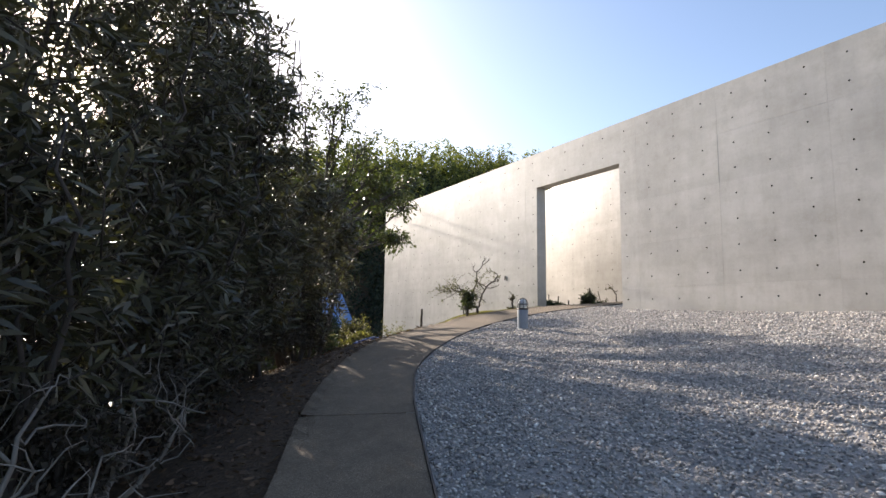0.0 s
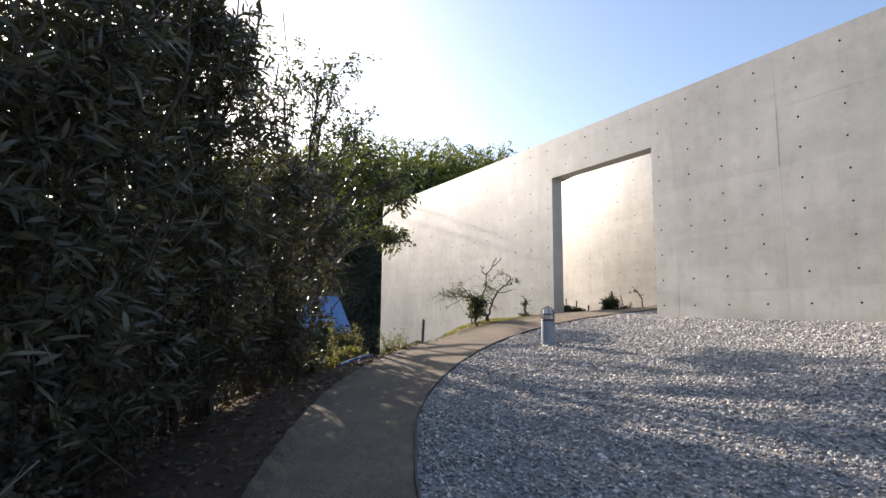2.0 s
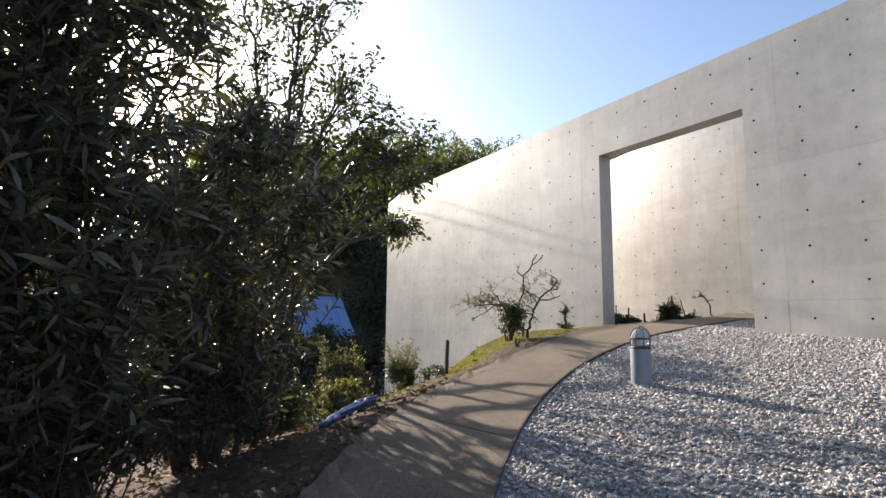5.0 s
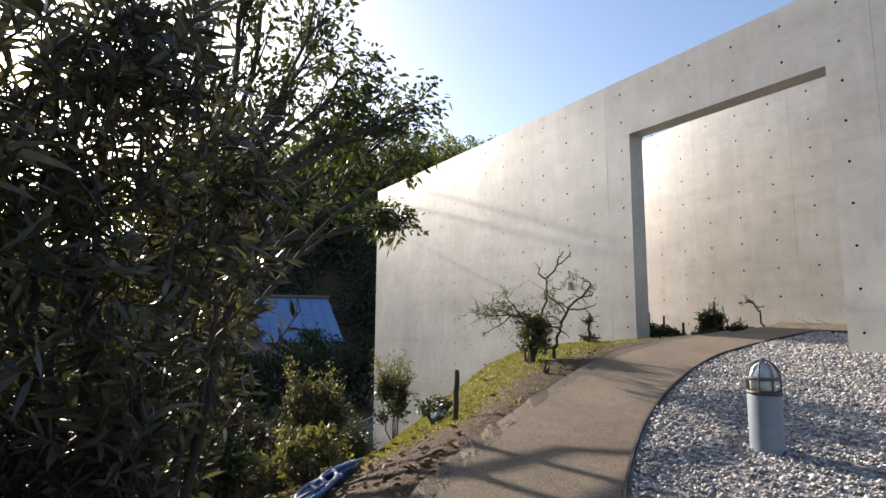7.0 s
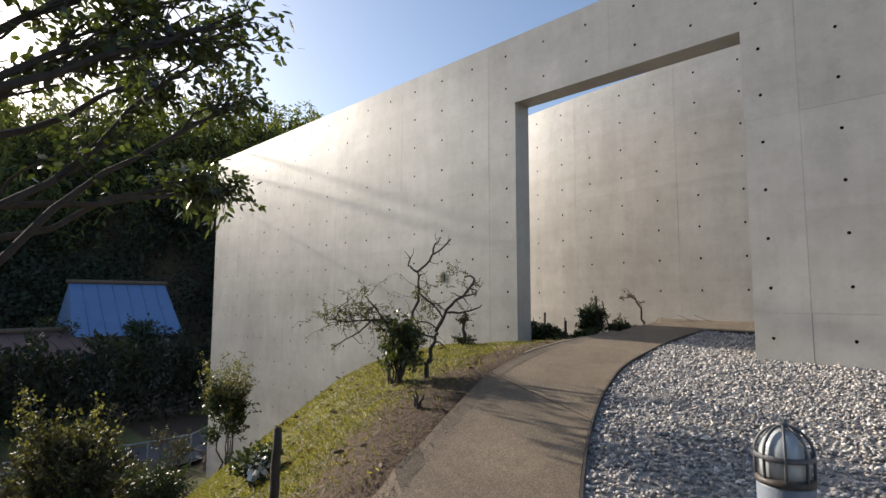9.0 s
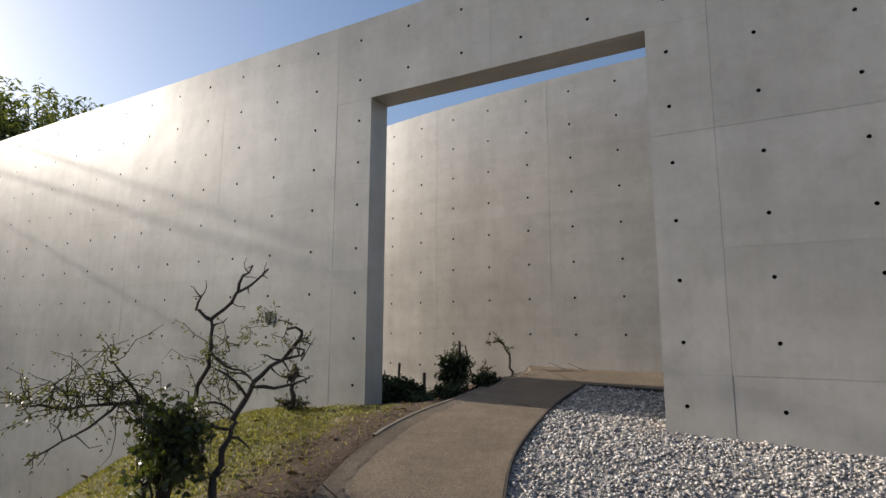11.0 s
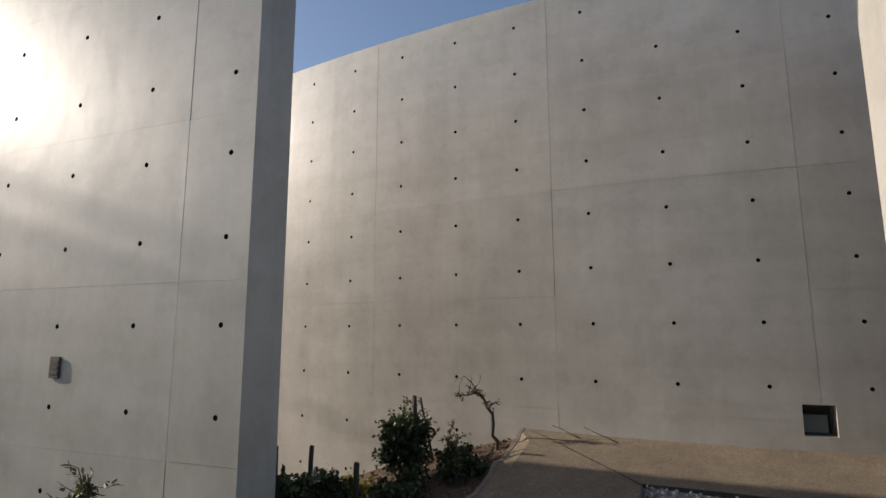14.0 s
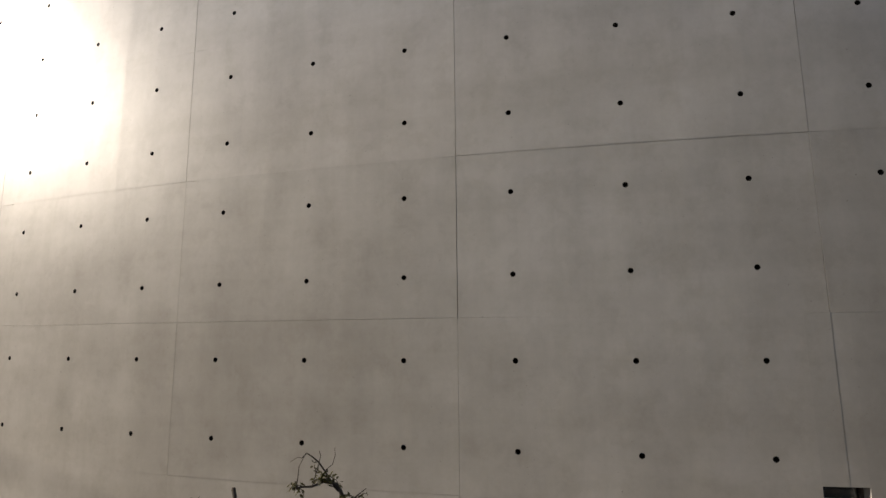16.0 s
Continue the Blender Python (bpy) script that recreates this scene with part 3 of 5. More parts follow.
wall_front = tagged(new("wall_front"), "tall fair-faced concrete wall with tie holes and a gateway", "wall", kind="structure")
SKIN = 0.09
for lo, hi in (((FRONT_X + SKIN, -12.0, -3.0), (FRONT_X + THICK, OPEN_LO, WALL_TOP)), ((FRONT_X + SKIN, OPEN_HI, -3.0), (FRONT_X + THICK, END_Y, WALL_TOP)), ((FRONT_X + SKIN, OPEN_LO, HEAD), (FRONT_X + THICK, OPEN_HI, WALL_TOP))):
    part("core", box_mesh("core", lo, hi, CONCRETE), parent=wall_front)
prng = np.random.default_rng(5)
GAP = 0.001
for col in range(-13, 6):
    for row in range(-5, 4):
        u0, u1 = 10.3 + 1.8 * col - 1.8, 10.3 + 1.8 * col
        w0, w1 = 2.125 + 0.9 * row, 3.025 + 0.9 * row
        if u1 < -12 or w1 > WALL_TOP + 0.01 or (u0 > END_Y) or (row < -1 and u1 < 10):
            continue
        spans = [(u0, u1)]
        if w0 < HEAD - 0.05 and u1 > OPEN_LO and u0 < OPEN_HI:
            spans = [(a, b) for a, b in ((u0, min(u1, OPEN_LO)), (max(u0, OPEN_HI), u1)) if b - a > 0.02]
        proud = float(prng.uniform(-0.0008, 0.0008))
        for a, b in spans:
            b = min(b, END_Y)
            first, last = a == u0, b == u1
            cols = [c for c in (u0 + 0.3, u0 + 0.9, u0 + 1.5) if a + 0.05 < c < b - 0.05]
            rows = [w0 + 0.225, w0 + 0.675]

            def bend(u, w, out, proud=proud):
                return (FRONT_X - (out + (proud if out > -0.01 else 0)), u, w)
            part("concrete_panel", panel_mesh("concrete_panel", a + (GAP if first else 0), b - (GAP if last else 0), w0 + GAP * 0.5, w1 - GAP * 0.5, cols, rows, bend), parent=wall_front)

wall_back = tagged(new("wall_back"), "gently curved concrete wall with tie holes behind the gate", "wall", kind="structure")
BACK_X, BACK_R, BACK_Y0, BACK_TOP = 11.3455, 21.83, 7.4, 5.76


def back_bend(u, w, out, proud=0.0):
    """u runs along the curved wall from y0, out towards the gate."""
    a = (u - BACK_Y0) / BACK_R
    r = BACK_R + out + proud
    return (BACK_X + BACK_R - r * math.cos(a), BACK_Y0 + r * math.sin(a), w)


WINDOWS = [(6.86, 7.06, 2.06, 2.27), (12.26, 12.46, 1.6, 1.81)]


def back_core(u0, u1, w0, w1, steps):
    v, f = [], []
    for i in range(steps + 1):
        u = u0 + (u1 - u0) * i / steps
        for out, w in ((-SKIN, w0), (-SKIN, w1), (-0.3, w1), (-0.3, w0)):
            v.append(back_bend(u, w, out))
    for i in range(steps):
        for k in range(4):
            k2 = (k + 1) % 4
            f.append((i * 4 + k2, i * 4 + k, (i + 1) * 4 + k, (i + 1) * 4 + k2))
    f += [(0, 1, 2, 3), tuple(steps * 4 + k for k in (3, 2, 1, 0))]
    part("core", mesh_of("core", v, f, CONCRETE), parent=wall_back)


stations = [-6.0] + [u for w in WINDOWS for u in w[:2]] + [18.0]
for a, b in zip(stations[0::2], stations[1::2]):
    back_core(a, b, -2.5, BACK_TOP, max(6, int((b - a) / 0.4)))
for a, b, c, d in WINDOWS:
    back_core(a, b, -2.5, c, 2)
    back_core(a, b, d, BACK_TOP, 2)
for col in range(-7, 6):
    for row in range(-2, 3):
        u0, u1 = 8.737 + 1.793 * col, 8.737 + 1.793 * (col + 1)
        w0, w1 = 3.058 + 0.9 * row, 3.958 + 0.9 * row
        proud = float(prng.uniform(-0.001, 0.001))
        bend = lambda u, w, out, proud=proud: back_bend(u, w, out, proud if out > -0.01 else 0)
        cols, rows = [u0 + 0.301, u0 + 0.8965, u0 + 1.492], [w0 + 0.225, w0 + 0.675]
        hit = [w for w in WINDOWS if u0 < w[1] and u1 > w[0] and w0 < w[3] and w1 > w[2]]
        if hit:
            # leave the small window's opening free
            WIN = hit[0]
            a, b, c, d = max(u0, WIN[0]), min(u1, WIN[1]), max(w0, WIN[2]), min(w1, WIN[3])
            rects = [(u0, a, w0, w1), (b, u1, w0, w1), (a, b, w0, c), (a, b, d, w1)]
            for ra, rb, rc, rd in rects:
                if rb - ra < 0.02 or rd - rc < 0.02:
                    continue
                cc, rr = [q for q in cols if ra + 0.03 < q < rb - 0.03], [q for q in rows if rc + 0.03 < q < rd - 0.03]
                part("concrete_panel", panel_mesh("concrete_panel", ra, rb, rc, rd, cc, rr, bend), parent=wall_back)
            continue
        part("concrete_panel", panel_mesh("concrete_panel", u0 + GAP * 1.4, u1 - GAP * 1.4, w0 + GAP * 0.7, w1 - GAP * 0.7, cols, rows, bend), parent=wall_back)


# ---- planting ----
def crown_tree(name, base, trunk_top, targets, mat_leaf, mat_bark, seed, label, category="tree", r0=0.09, twigs=14, twig_len=0.5, leaves=9, leaf_len=0.08, leaf_w=0.035, spread=0.55, droop=0.25, blunt=False, tip_pull=0.25, wander=0.06, cluster=0.05):
    """A trunk that forks to limbs, each with twigs that end in leaves."""
    rng = np.random.default_rng(seed)
    root = thing(name, base[0], base[1], base[2], label, category)
    o = np.array(base, float)
    top = np.array(trunk_top, float) - o
    trunk = limb(rng, (0, 0, -0.15), top, r0, r0 * 0.62, 8, 0.05)
    part("trunk", tube_mesh("trunk", [trunk], mat_bark, 9), parent=root)
    limbs, tips, dirs = [], [], []
    for tx, ty, tz, size in targets:
        end = np.array((tx, ty, tz)) - o
        k = rng.integers(4, 9)
        start = np.array(trunk[k][0])
        main = limb(rng, start, end, r0 * 0.5, 0.012, 9, wander, 0.03)
        part("limb", tube_mesh("limb", [main], mat_bark, 6), parent=root)
        for _ in range(twigs):
            j = rng.integers(3 if size > 0.26 else 7, 10)
            a = np.array(main[j][0])
            b = end + ball(rng, 1)[0] * size * np.array((1, 1, 0.62))
            b = a + (b - a) * min(1.0, (twig_len * rng.uniform(1.0, 2.6)) / max(np.linalg.norm(b - a), 0.05))
            tw = limb(rng, a, b, 0.011, 0.004, 5, wander * 1.6, 0.02)
            limbs.append(tw)
            for _ in range(4):
                q = np.array(tw[rng.integers(2, 6)][0])
                c = q + (b - a) / max(np.linalg.norm(b - a), 0.05) * twig_len * 0.5 + rng.normal(size=3) * twig_len * spread * 0.5
                limbs.append(limb(rng, q, c, 0.005, 0.002, 3, wander))
                m = leaves + rng.integers(0, 4)
                u = rng.random((m, 1)) ** tip_pull
                tips.append(q + (c - q) * u + rng.normal(size=(m, 3)) * cluster)
                dirs.append((c - q) / max(np.linalg.norm(c - q), 0.01) + rng.normal(size=(m, 3)) * 0.75)
    tagged(part("branchwork", tube_mesh("branchwork", limbs, mat_bark, 4), parent=root), kind="stuff")
    P, D = np.concatenate(tips), np.concatenate(dirs)
    n = len(P)
    part("crown", leaf_mesh("crown", P, D, leaf_len * rng.uniform(0.6, 1.25, n), leaf_w * rng.uniform(0.7, 1.2, n), mat_leaf, rng, droop, blunt), parent=root)
    return root


def oleander(x, y, rx, ry, top, seed, stems=14, tips=620, label="tall dark oleander shrub with long narrow leaves", bottom=0.03, skew=1.0):
    """A many-stemmed shrub; each shoot ends in whorls of long leaves."""
    rng = np.random.default_rng(seed)
    z0 = ground_z(x, y)
    root = thing("oleander_shrub", x, y, z0, label, "shrub", "oleander thicket beside the path")
    lines = []
    for i in range(stems):
        a = rng.uniform(0, 2 * math.pi)
        foot = np.array((math.cos(a) * 0.25, math.sin(a) * 0.25, -0.1))
        head = np.array((math.cos(a) * rx * rng.uniform(0.3, 0.95), math.sin(a) * ry * rng.uniform(0.3, 0.95), (top - z0) * rng.uniform(0.5, 0.95)))
        lines.append(limb(rng, foot, head, rng.uniform(0.02, 0.042), 0.008, 9, 0.09, 0.04))
    H = top - z0
    cz = 2 * rng.random(tips) ** skew - 1
    ca = rng.uniform(0, 2 * math.pi, tips)
    cr = rng.random(tips) ** 0.3 * np.sqrt(1 - np.abs(cz) ** 3.5) * (0.82 + 0.25 * np.sin(3 * ca + 4 * cz + seed))
    c = np.stack([np.cos(ca) * cr, np.sin(ca) * cr, cz], -1)
    P = np.stack([c[:, 0] * rx, c[:, 1] * ry, H * (0.5 + bottom * 0.5) + c[:, 2] * H * (0.5 - bottom * 0.5)], -1)
    P += rng.normal(size=P.shape) * 0.12
    out = np.stack([c[:, 0], c[:, 1], np.abs(c[:, 2]) * 0.5 + 0.5], -1) + rng.normal(size=P.shape) * 0.35
    out /= np.linalg.norm(out, axis=1, keepdims=True)
    places, ways = [], []
    for p, d in zip(P, out):
        shoot = 0.28
        lines.append([(p - d * shoot * 1.5, 0.006), (p - d * shoot * 0.7, 0.0045), (p, 0.003)])
        m = rng.integers(11, 17)
        u = rng.random((m, 1))
        ring = rng.normal(size=(m, 3))
        ring -= (ring @ d)[:, None] * d
        ring /= np.maximum(np.linalg.norm(ring, axis=1, keepdims=True), 1e-6)
        places.append(p - d * shoot * u)
        ways.append(d * (0.35 + 0.6 * (1 - u)) + ring * 0.9)
    for line in lines[:stems]:
        part("stem", tube_mesh("stem", [line], BARK_DARK, 6), parent=root)
    tagged(part("branchwork", tube_mesh("branchwork", lines[stems:], BARK_DARK, 4), parent=root), kind="stuff")
    P2, W2 = np.concatenate(places), np.concatenate(ways)
    n = len(P2)
    part("crown", leaf_mesh("crown", P2, W2, rng.uniform(0.1, 0.2, n), rng.uniform(0.018, 0.034, n), OLEANDER, rng, 0.25), parent=root)
    return root


def bush(name, x, y, rx, ry, h, seed, mat, label, count=2600, leaf=0.035, width=0.018, category="shrub", low=0.1, bark=None, shoots=12, sprigs=0, sprig_mat=None, clumps=16, simple=False):
    """A shrub of stems that end in leafy clumps of uneven reach, with thin sprigs standing out of the top."""
    rng = np.random.default_rng(seed)
    z0 = ground_z(x, y)
    root = thing(name, x, y, z0, label, category)
    small = min(rx, ry, h * 0.5)
    c = ball(rng, clumps)
    c /= np.maximum(np.linalg.norm(c, axis=1, keepdims=True), 1e-6) ** 0.55
    c *= rng.uniform(0.6, 1.02, (clumps, 1))
    C = np.stack([c[:, 0] * rx * 0.8, c[:, 1] * ry * 0.8, h * (0.5 + low * 0.5) + c[:, 2] * h * (0.5 - low * 0.5) * 0.82], -1)
    fine, P, W = [], [], []
    for i in range(shoots):
        end = C[i % clumps]
        a = math.atan2(end[1], end[0])
        part("stem", tube_mesh("stem", [limb(rng, (math.cos(a) * 0.03, math.sin(a) * 0.03, -0.05), end, 0.004 + 0.012 * min(h, 1.6), 0.004, 6, 0.1)], bark or BARK_DARK, 5), parent=root)
    twigs = max(clumps * 3, count // 11)
    for i in range(twigs):
        k = rng.integers(clumps)
        o = C[k] + ball(rng, 1)[0] * small * 0.3
        d = C[k] / max(np.linalg.norm(C[k]), 0.01) * 0.5 + rng.normal(size=3) * 0.75 + np.array((0, 0, 0.35))
        d /= np.linalg.norm(d)
        e = o + d * (leaf * 2.2 + small * rng.uniform(0.08, 0.42))
        fine.append([(o - d * leaf, 0.0028), ((o + e) / 2 + rng.normal(size=3) * leaf * 0.2, 0.002), (e, 0.0012)])
        m = 11
        u = rng.random((m, 1)) ** 0.7
        P.append(o + (e - o) * u + rng.normal(size=(m, 3)) * leaf * 0.22)
        W.append(d * 0.55 + rng.normal(size=(m, 3)) * 0.6)
    tagged(part("branchwork", tube_mesh("branchwork", fine, bark or BARK_DARK, 3), parent=root), kind="stuff")
    P, W = np.concatenate(P), np.concatenate(W)
    n = len(P)
    part("crown", leaf_mesh("crown", P, W, leaf * rng.uniform(0.6, 1.3, n), width * rng.uniform(0.7, 1.3, n), mat, rng, 0.1, simple=simple), parent=root)
    if sprigs:
        wands, P, W = [], [], []
        for i in range(sprigs):
            k = rng.integers(clumps)
            a = rng.uniform(0, 2 * math.pi)
            reach = h * rng.uniform(0.18, 0.5)
            o = np.array((C[k][0], C[k][1], max(C[k][2], h * 0.55)))
            e = o + np.array((math.cos(a) * 0.4, math.sin(a) * 0.4, 1.0)) * reach
            line = limb(rng, o, e, 0.004, 0.0012, 5, 0.09)
            wands.append(line)
            m = int(reach / leaf * 5) + 6
            for j in range(m):
                q = line[rng.integers(1, 6)][0] + rng.normal(size=3) * leaf * 0.45
                P.append(q)
                W.append(np.array((0, 0, 0.45)) + rng.normal(size=3) * 0.65)
        tagged(part("sprig_wood", tube_mesh("sprig_wood", wands, PALE_TWIG, 4), parent=root), kind="stuff")
        P, W = np.array(P), np.array(W)
        n = len(P)
        tagged(part("sprig_foliage", leaf_mesh("sprig_foliage", P, W, leaf * 0.75 * rng.uniform(0.6, 1.3, n), width * 0.75 * rng.uniform(0.7, 1.3, n), sprig_mat or PALE_LEAF, rng, 0.1), parent=root, label="thin upright sprigs with paler leaves"), kind="stuff")
    return root


oleander(-2.35, 0.2, 1.4, 1.3, 4.7, 11, tips=620, bottom=0.1)
oleander(-1.45, 2.35, 1.35, 1.3, 5.6, 12, tips=1120, bottom=0.1)
oleander(-0.5, 4.35, 1.4, 1.25, 5.7, 13, tips=1150, bottom=0.06)
oleander(0.6, 6.1, 1.3, 1.2, 5.5, 14, tips=1300, bottom=0.06)
oleander(2.35, 7.65, 0.95, 0.85, 3.7, 15, stems=10, tips=640, bottom=0.2)
oleander(0.35, 4.75, 0.7, 0.65, 3.5, 19, stems=8, tips=420, bottom=0.12)
oleander(1.3, 6.35, 0.75, 0.65, 4.8, 20, stems=9, tips=560, bottom=0.12)
oleander(-0.5, 2.95, 0.6, 0.6, 2.6, 23, stems=7, tips=280, bottom=0.16)
oleander(-2.8, 4.2, 1.6, 1.6, 5.6, 16, tips=800)
oleander(-2.0, 7.0, 1.9, 1.7, 5.6, 17, tips=900, skew=1.4)
oleander(0.0, 9.0, 1.7, 1.6, 4.4, 18, tips=800, skew=1.6)

for k, (ux, uy, uh) in enumerate(((-1.55, 0.5, 0.8), (-0.95, 1.7, 0.9), (-0.45, 2.7, 1.0), (0.0, 3.75, 1.0), (0.5, 4.95, 1.0), (0.95, 5.9, 1.1), (1.5, 6.85, 1.1), (2.2, 7.5, 0.9))):
    bush("undergrowth_shrub", ux, uy, 0.62, 0.62, uh, 140 + k, UNDER_LEAF, "dim brown undergrowth below the oleanders", 3200, 0.05, 0.026, low=0.0, clumps=22, simple=True)

crown_tree("camphor_tree", (3.0, 9.7, ground_z(3.0, 9.7)), (3.15, 9.35, 3.2), [
    (3.8, 9.0, 4.85, 0.4), (4.4, 9.6, 4.6, 0.35), (4.85, 9.75, 4.5, 0.32), (5.35, 9.95, 4.42, 0.28), (3.2, 8.7, 5.4, 0.5), (3.6, 9.2, 5.7, 0.45), (2.7, 9.4, 5.8, 0.6), (2.1, 8.9, 5.2, 0.6), (4.45, 10.0, 4.25, 0.3), (5.45, 10.35, 3.98, 0.24), (5.1, 9.4, 4.25, 0.3), (5.8, 11.2, 3.4, 0.12), (5.4, 11.05, 3.42, 0.12), (4.9, 10.8, 4.2, 0.2), (3.4, 10.4, 4.5, 0.45), (4.0, 9.5, 4.9, 0.4)],
    BROADLEAF, BARK_DARK, 21, "broad-leaved evergreen tree with dark spreading branches", twigs=13, leaves=8, twig_len=0.32, leaf_len=0.086, leaf_w=0.04, r0=0.065, droop=0.35)
crown_tree("camphor_tree", (0.9, 10.6, ground_z(0.9, 10.6)), (1.0, 10.3, 4.2), [
    (1.6, 9.6, 6.6, 0.9), (0.6, 9.6, 7.2, 1.0), (2.2, 10.4, 6.9, 0.9), (0.0, 10.4, 6.5, 1.0), (1.2, 11.2, 7.4, 1.0), (2.3, 11.0, 5.6, 0.8), (-0.8, 11.0, 7.2, 1.0), (1.0, 9.2, 5.4, 0.8)],
    BROADLEAF, BARK_DARK, 22, "tall broad-leaved evergreen tree behind the oleanders", r0=0.13, twigs=8, leaves=9, twig_len=0.6, leaf_len=0.085, leaf_w=0.038)

bush("azalea_bush", 4.4, 10.32, 0.42, 0.4, 1.15, 31, SHRUB_LEAF, "rounded brownish-green shrub with pale sprigs on the bank", 9000, 0.042, 0.02, low=0.12, sprigs=34, sprig_mat=SPRIG_LEAF, clumps=22)
bush("slender_shrub", 7.72, 15.35, 0.42, 0.4, 1.75, 32, DARK_LEAF, "slender dark shrub with feathery pale sprigs beside the wall end", 3600, 0.06, 0.03, low=0.25, sprigs=70, sprig_mat=SPRIG_LEAF, clumps=14, shoots=5)
bush("camellia_bush", 6.4, 9.16, 0.19, 0.18, 0.5, 33, BROADLEAF, "small dense glossy evergreen shrub on the grass bank", 1900, 0.042, 0.024, low=0.08, clumps=14)
bush("courtyard_shrub", 10.66, 9.75, 0.2, 0.18, 0.5, 34, DARK_LEAF, "dark small-leaved shrub leaning in the courtyard bed", 5600, 0.034, 0.019, low=0.08, sprigs=16, sprig_mat=DARK_LEAF, clumps=18)


# ---- far valley: hedge, house, hill ----
def far_leaves(name, P, rng, length, width, mat, label, category, droop=0.5, up=0.3):
    W = rng.normal(size=P.shape) + np.array((0, 0, up))
    n = len(P)
    ob = part(name, leaf_mesh(name, P, W, length * rng.uniform(0.6, 1.3, n), width * rng.uniform(0.7, 1.3, n), mat, rng, droop, simple=True))
    return tagged(ob, label, category, kind="stuff")


rng = np.random.default_rng(77)
plumes = []
for i in range(1900):
    x, y = (rng.uniform(6, 72) if i % 5 else rng.uniform(-45, 95)), rng.uniform(48, 75)
    z = ground_z(x, y)
    h = rng.uniform(4.5, 8.5)
    lean = rng.normal(size=2) * 0.6
    m = 60
    u = rng.random(m) ** 0.6
    q = np.stack([x + lean[0] * u * u + rng.normal(size=m) * 0.75 * (1.15 - u), y + lean[1] * u * u + rng.normal(size=m) * 0.75 * (1.15 - u), z + h * u], -1)
    plumes.append(q)
far_leaves("bamboo_grove", np.concatenate(plumes), rng, 0.62, 0.2, BAMBOO_LEAF, "yellow-green bamboo grove on the hillside", "bamboo")
hp = np.stack([rng.uniform(-8, 26, 26000), rng.uniform(25.5, 28, 26000), np.zeros(26000)], -1)
hp[:, 2] = height(hp[:, 0], hp[:, 1]) + rng.random(26000) ** 0.7 * (2.55 + 0.35 * np.sin(hp[:, 0] * 3.1) + 0.25 * np.sin(hp[:, 0] * 7.7))
far_leaves("hedge", hp, rng, 0.3, 0.1, HEDGE_LEAF, "dark clipped conifer hedge in the valley", "hedge", 0.1, 1.2)


# ---- path lamp ----
def lathe(profile, sides=24):
    """A turned shape from (radius, height) pairs."""
    v, f = [], []
    n = len(profile)
    for r, z in profile:
        for k in range(sides):
            a = 2 * math.pi * k / sides
            v.append((r * math.cos(a), r * math.sin(a), z))
    for i in range(n - 1):
        for k in range(sides):
            k2 = (k + 1) % sides
            f.append((i * sides + k, i * sides + k2, (i + 1) * sides + k2, (i + 1) * sides + k))
    f.append(tuple(reversed(range(sides))))
    f.append(tuple((n - 1) * sides + k for k in range(sides)))
    return v, f


def glass_material():
    m, nt, bsdf = material("frosted lamp glass")
    n = noise_tex(nt, 14, 4, 0.5)
    nt.links.new(ramp(nt, n, [(0.3, (0.5, 0.56, 0.6)), (0.7, (0.66, 0.7, 0.72))]), bsdf.inputs["Base Color"])
    bsdf.inputs["Roughness"].default_value = 0.18
    bsdf.inputs["Transmission Weight"].default_value = 0.25
    return m


def path_lamp(x, y):
    z = ground_z(x, y) + 0.02
    lamp = thing("path_lamp", x, y, z, "stout grey bollard lamp with a caged frosted glass dome on gravel", "lamp")
    R = 0.086
    part("post", mesh_of("post", *lathe([(R, -0.06), (R, 0.0), (R, 0.295), (R * 0.985, 0.302), (R * 0.9, 0.302)], 32), GREY_PAINT, True), parent=lamp)
    part("collar", mesh_of("collar", *lathe([(R * 0.9, 0.302), (R * 1.03, 0.303), (R * 1.05, 0.311), (R * 1.03, 0.321), (R * 0.93, 0.325)], 32), CAGE, True), parent=lamp)
    dome = [(R * 0.86, 0.322), (R * 0.87, 0.38)]
    for k in range(1, 10):
        a = math.pi / 2 * k / 9
        dome.append((R * 0.87 * math.cos(a) + 0.0005, 0.385 + 0.09 * math.sin(a)))
    part("glass_dome", mesh_of("glass_dome", *lathe(dome, 28), glass_material(), True), parent=lamp, label="frosted pale glass dome")
    cage = part("cage", mesh_of("cage", *lathe([(R * 1.01, 0.381), (R * 1.04, 0.385), (R * 1.04, 0.395), (R * 1.01, 0.399), (R * 0.96, 0.395), (R * 0.96, 0.385)], 32), CAGE_GREY, True), parent=lamp, label="weathered grey cage ring")
    for k in range(8):
        a = 2 * math.pi * (k + 0.35) / 8
        line = [((R * 0.98 * math.cos(a), R * 0.98 * math.sin(a), 0.322), 0.005), ((R * 1.0 * math.cos(a), R * 1.0 * math.sin(a), 0.39), 0.005)]
        for j in range(1, 9):
            b = math.pi / 2 * j / 8
            line.append(((R * 1.0 * math.cos(b) * math.cos(a), R * 1.0 * math.cos(b) * math.sin(a), 0.392 + 0.095 * math.sin(b)), 0.005))
        part("rib", tube_mesh("rib", [line], CAGE_GREY, 6), parent=cage)
    part("cap", mesh_of("cap", *lathe([(0.016, 0.48), (0.019, 0.487), (0.015, 0.495), (0.005, 0.498)], 16), CAGE_GREY, True), parent=lamp)
    return lamp


path_lamp(5.53, 6.13)


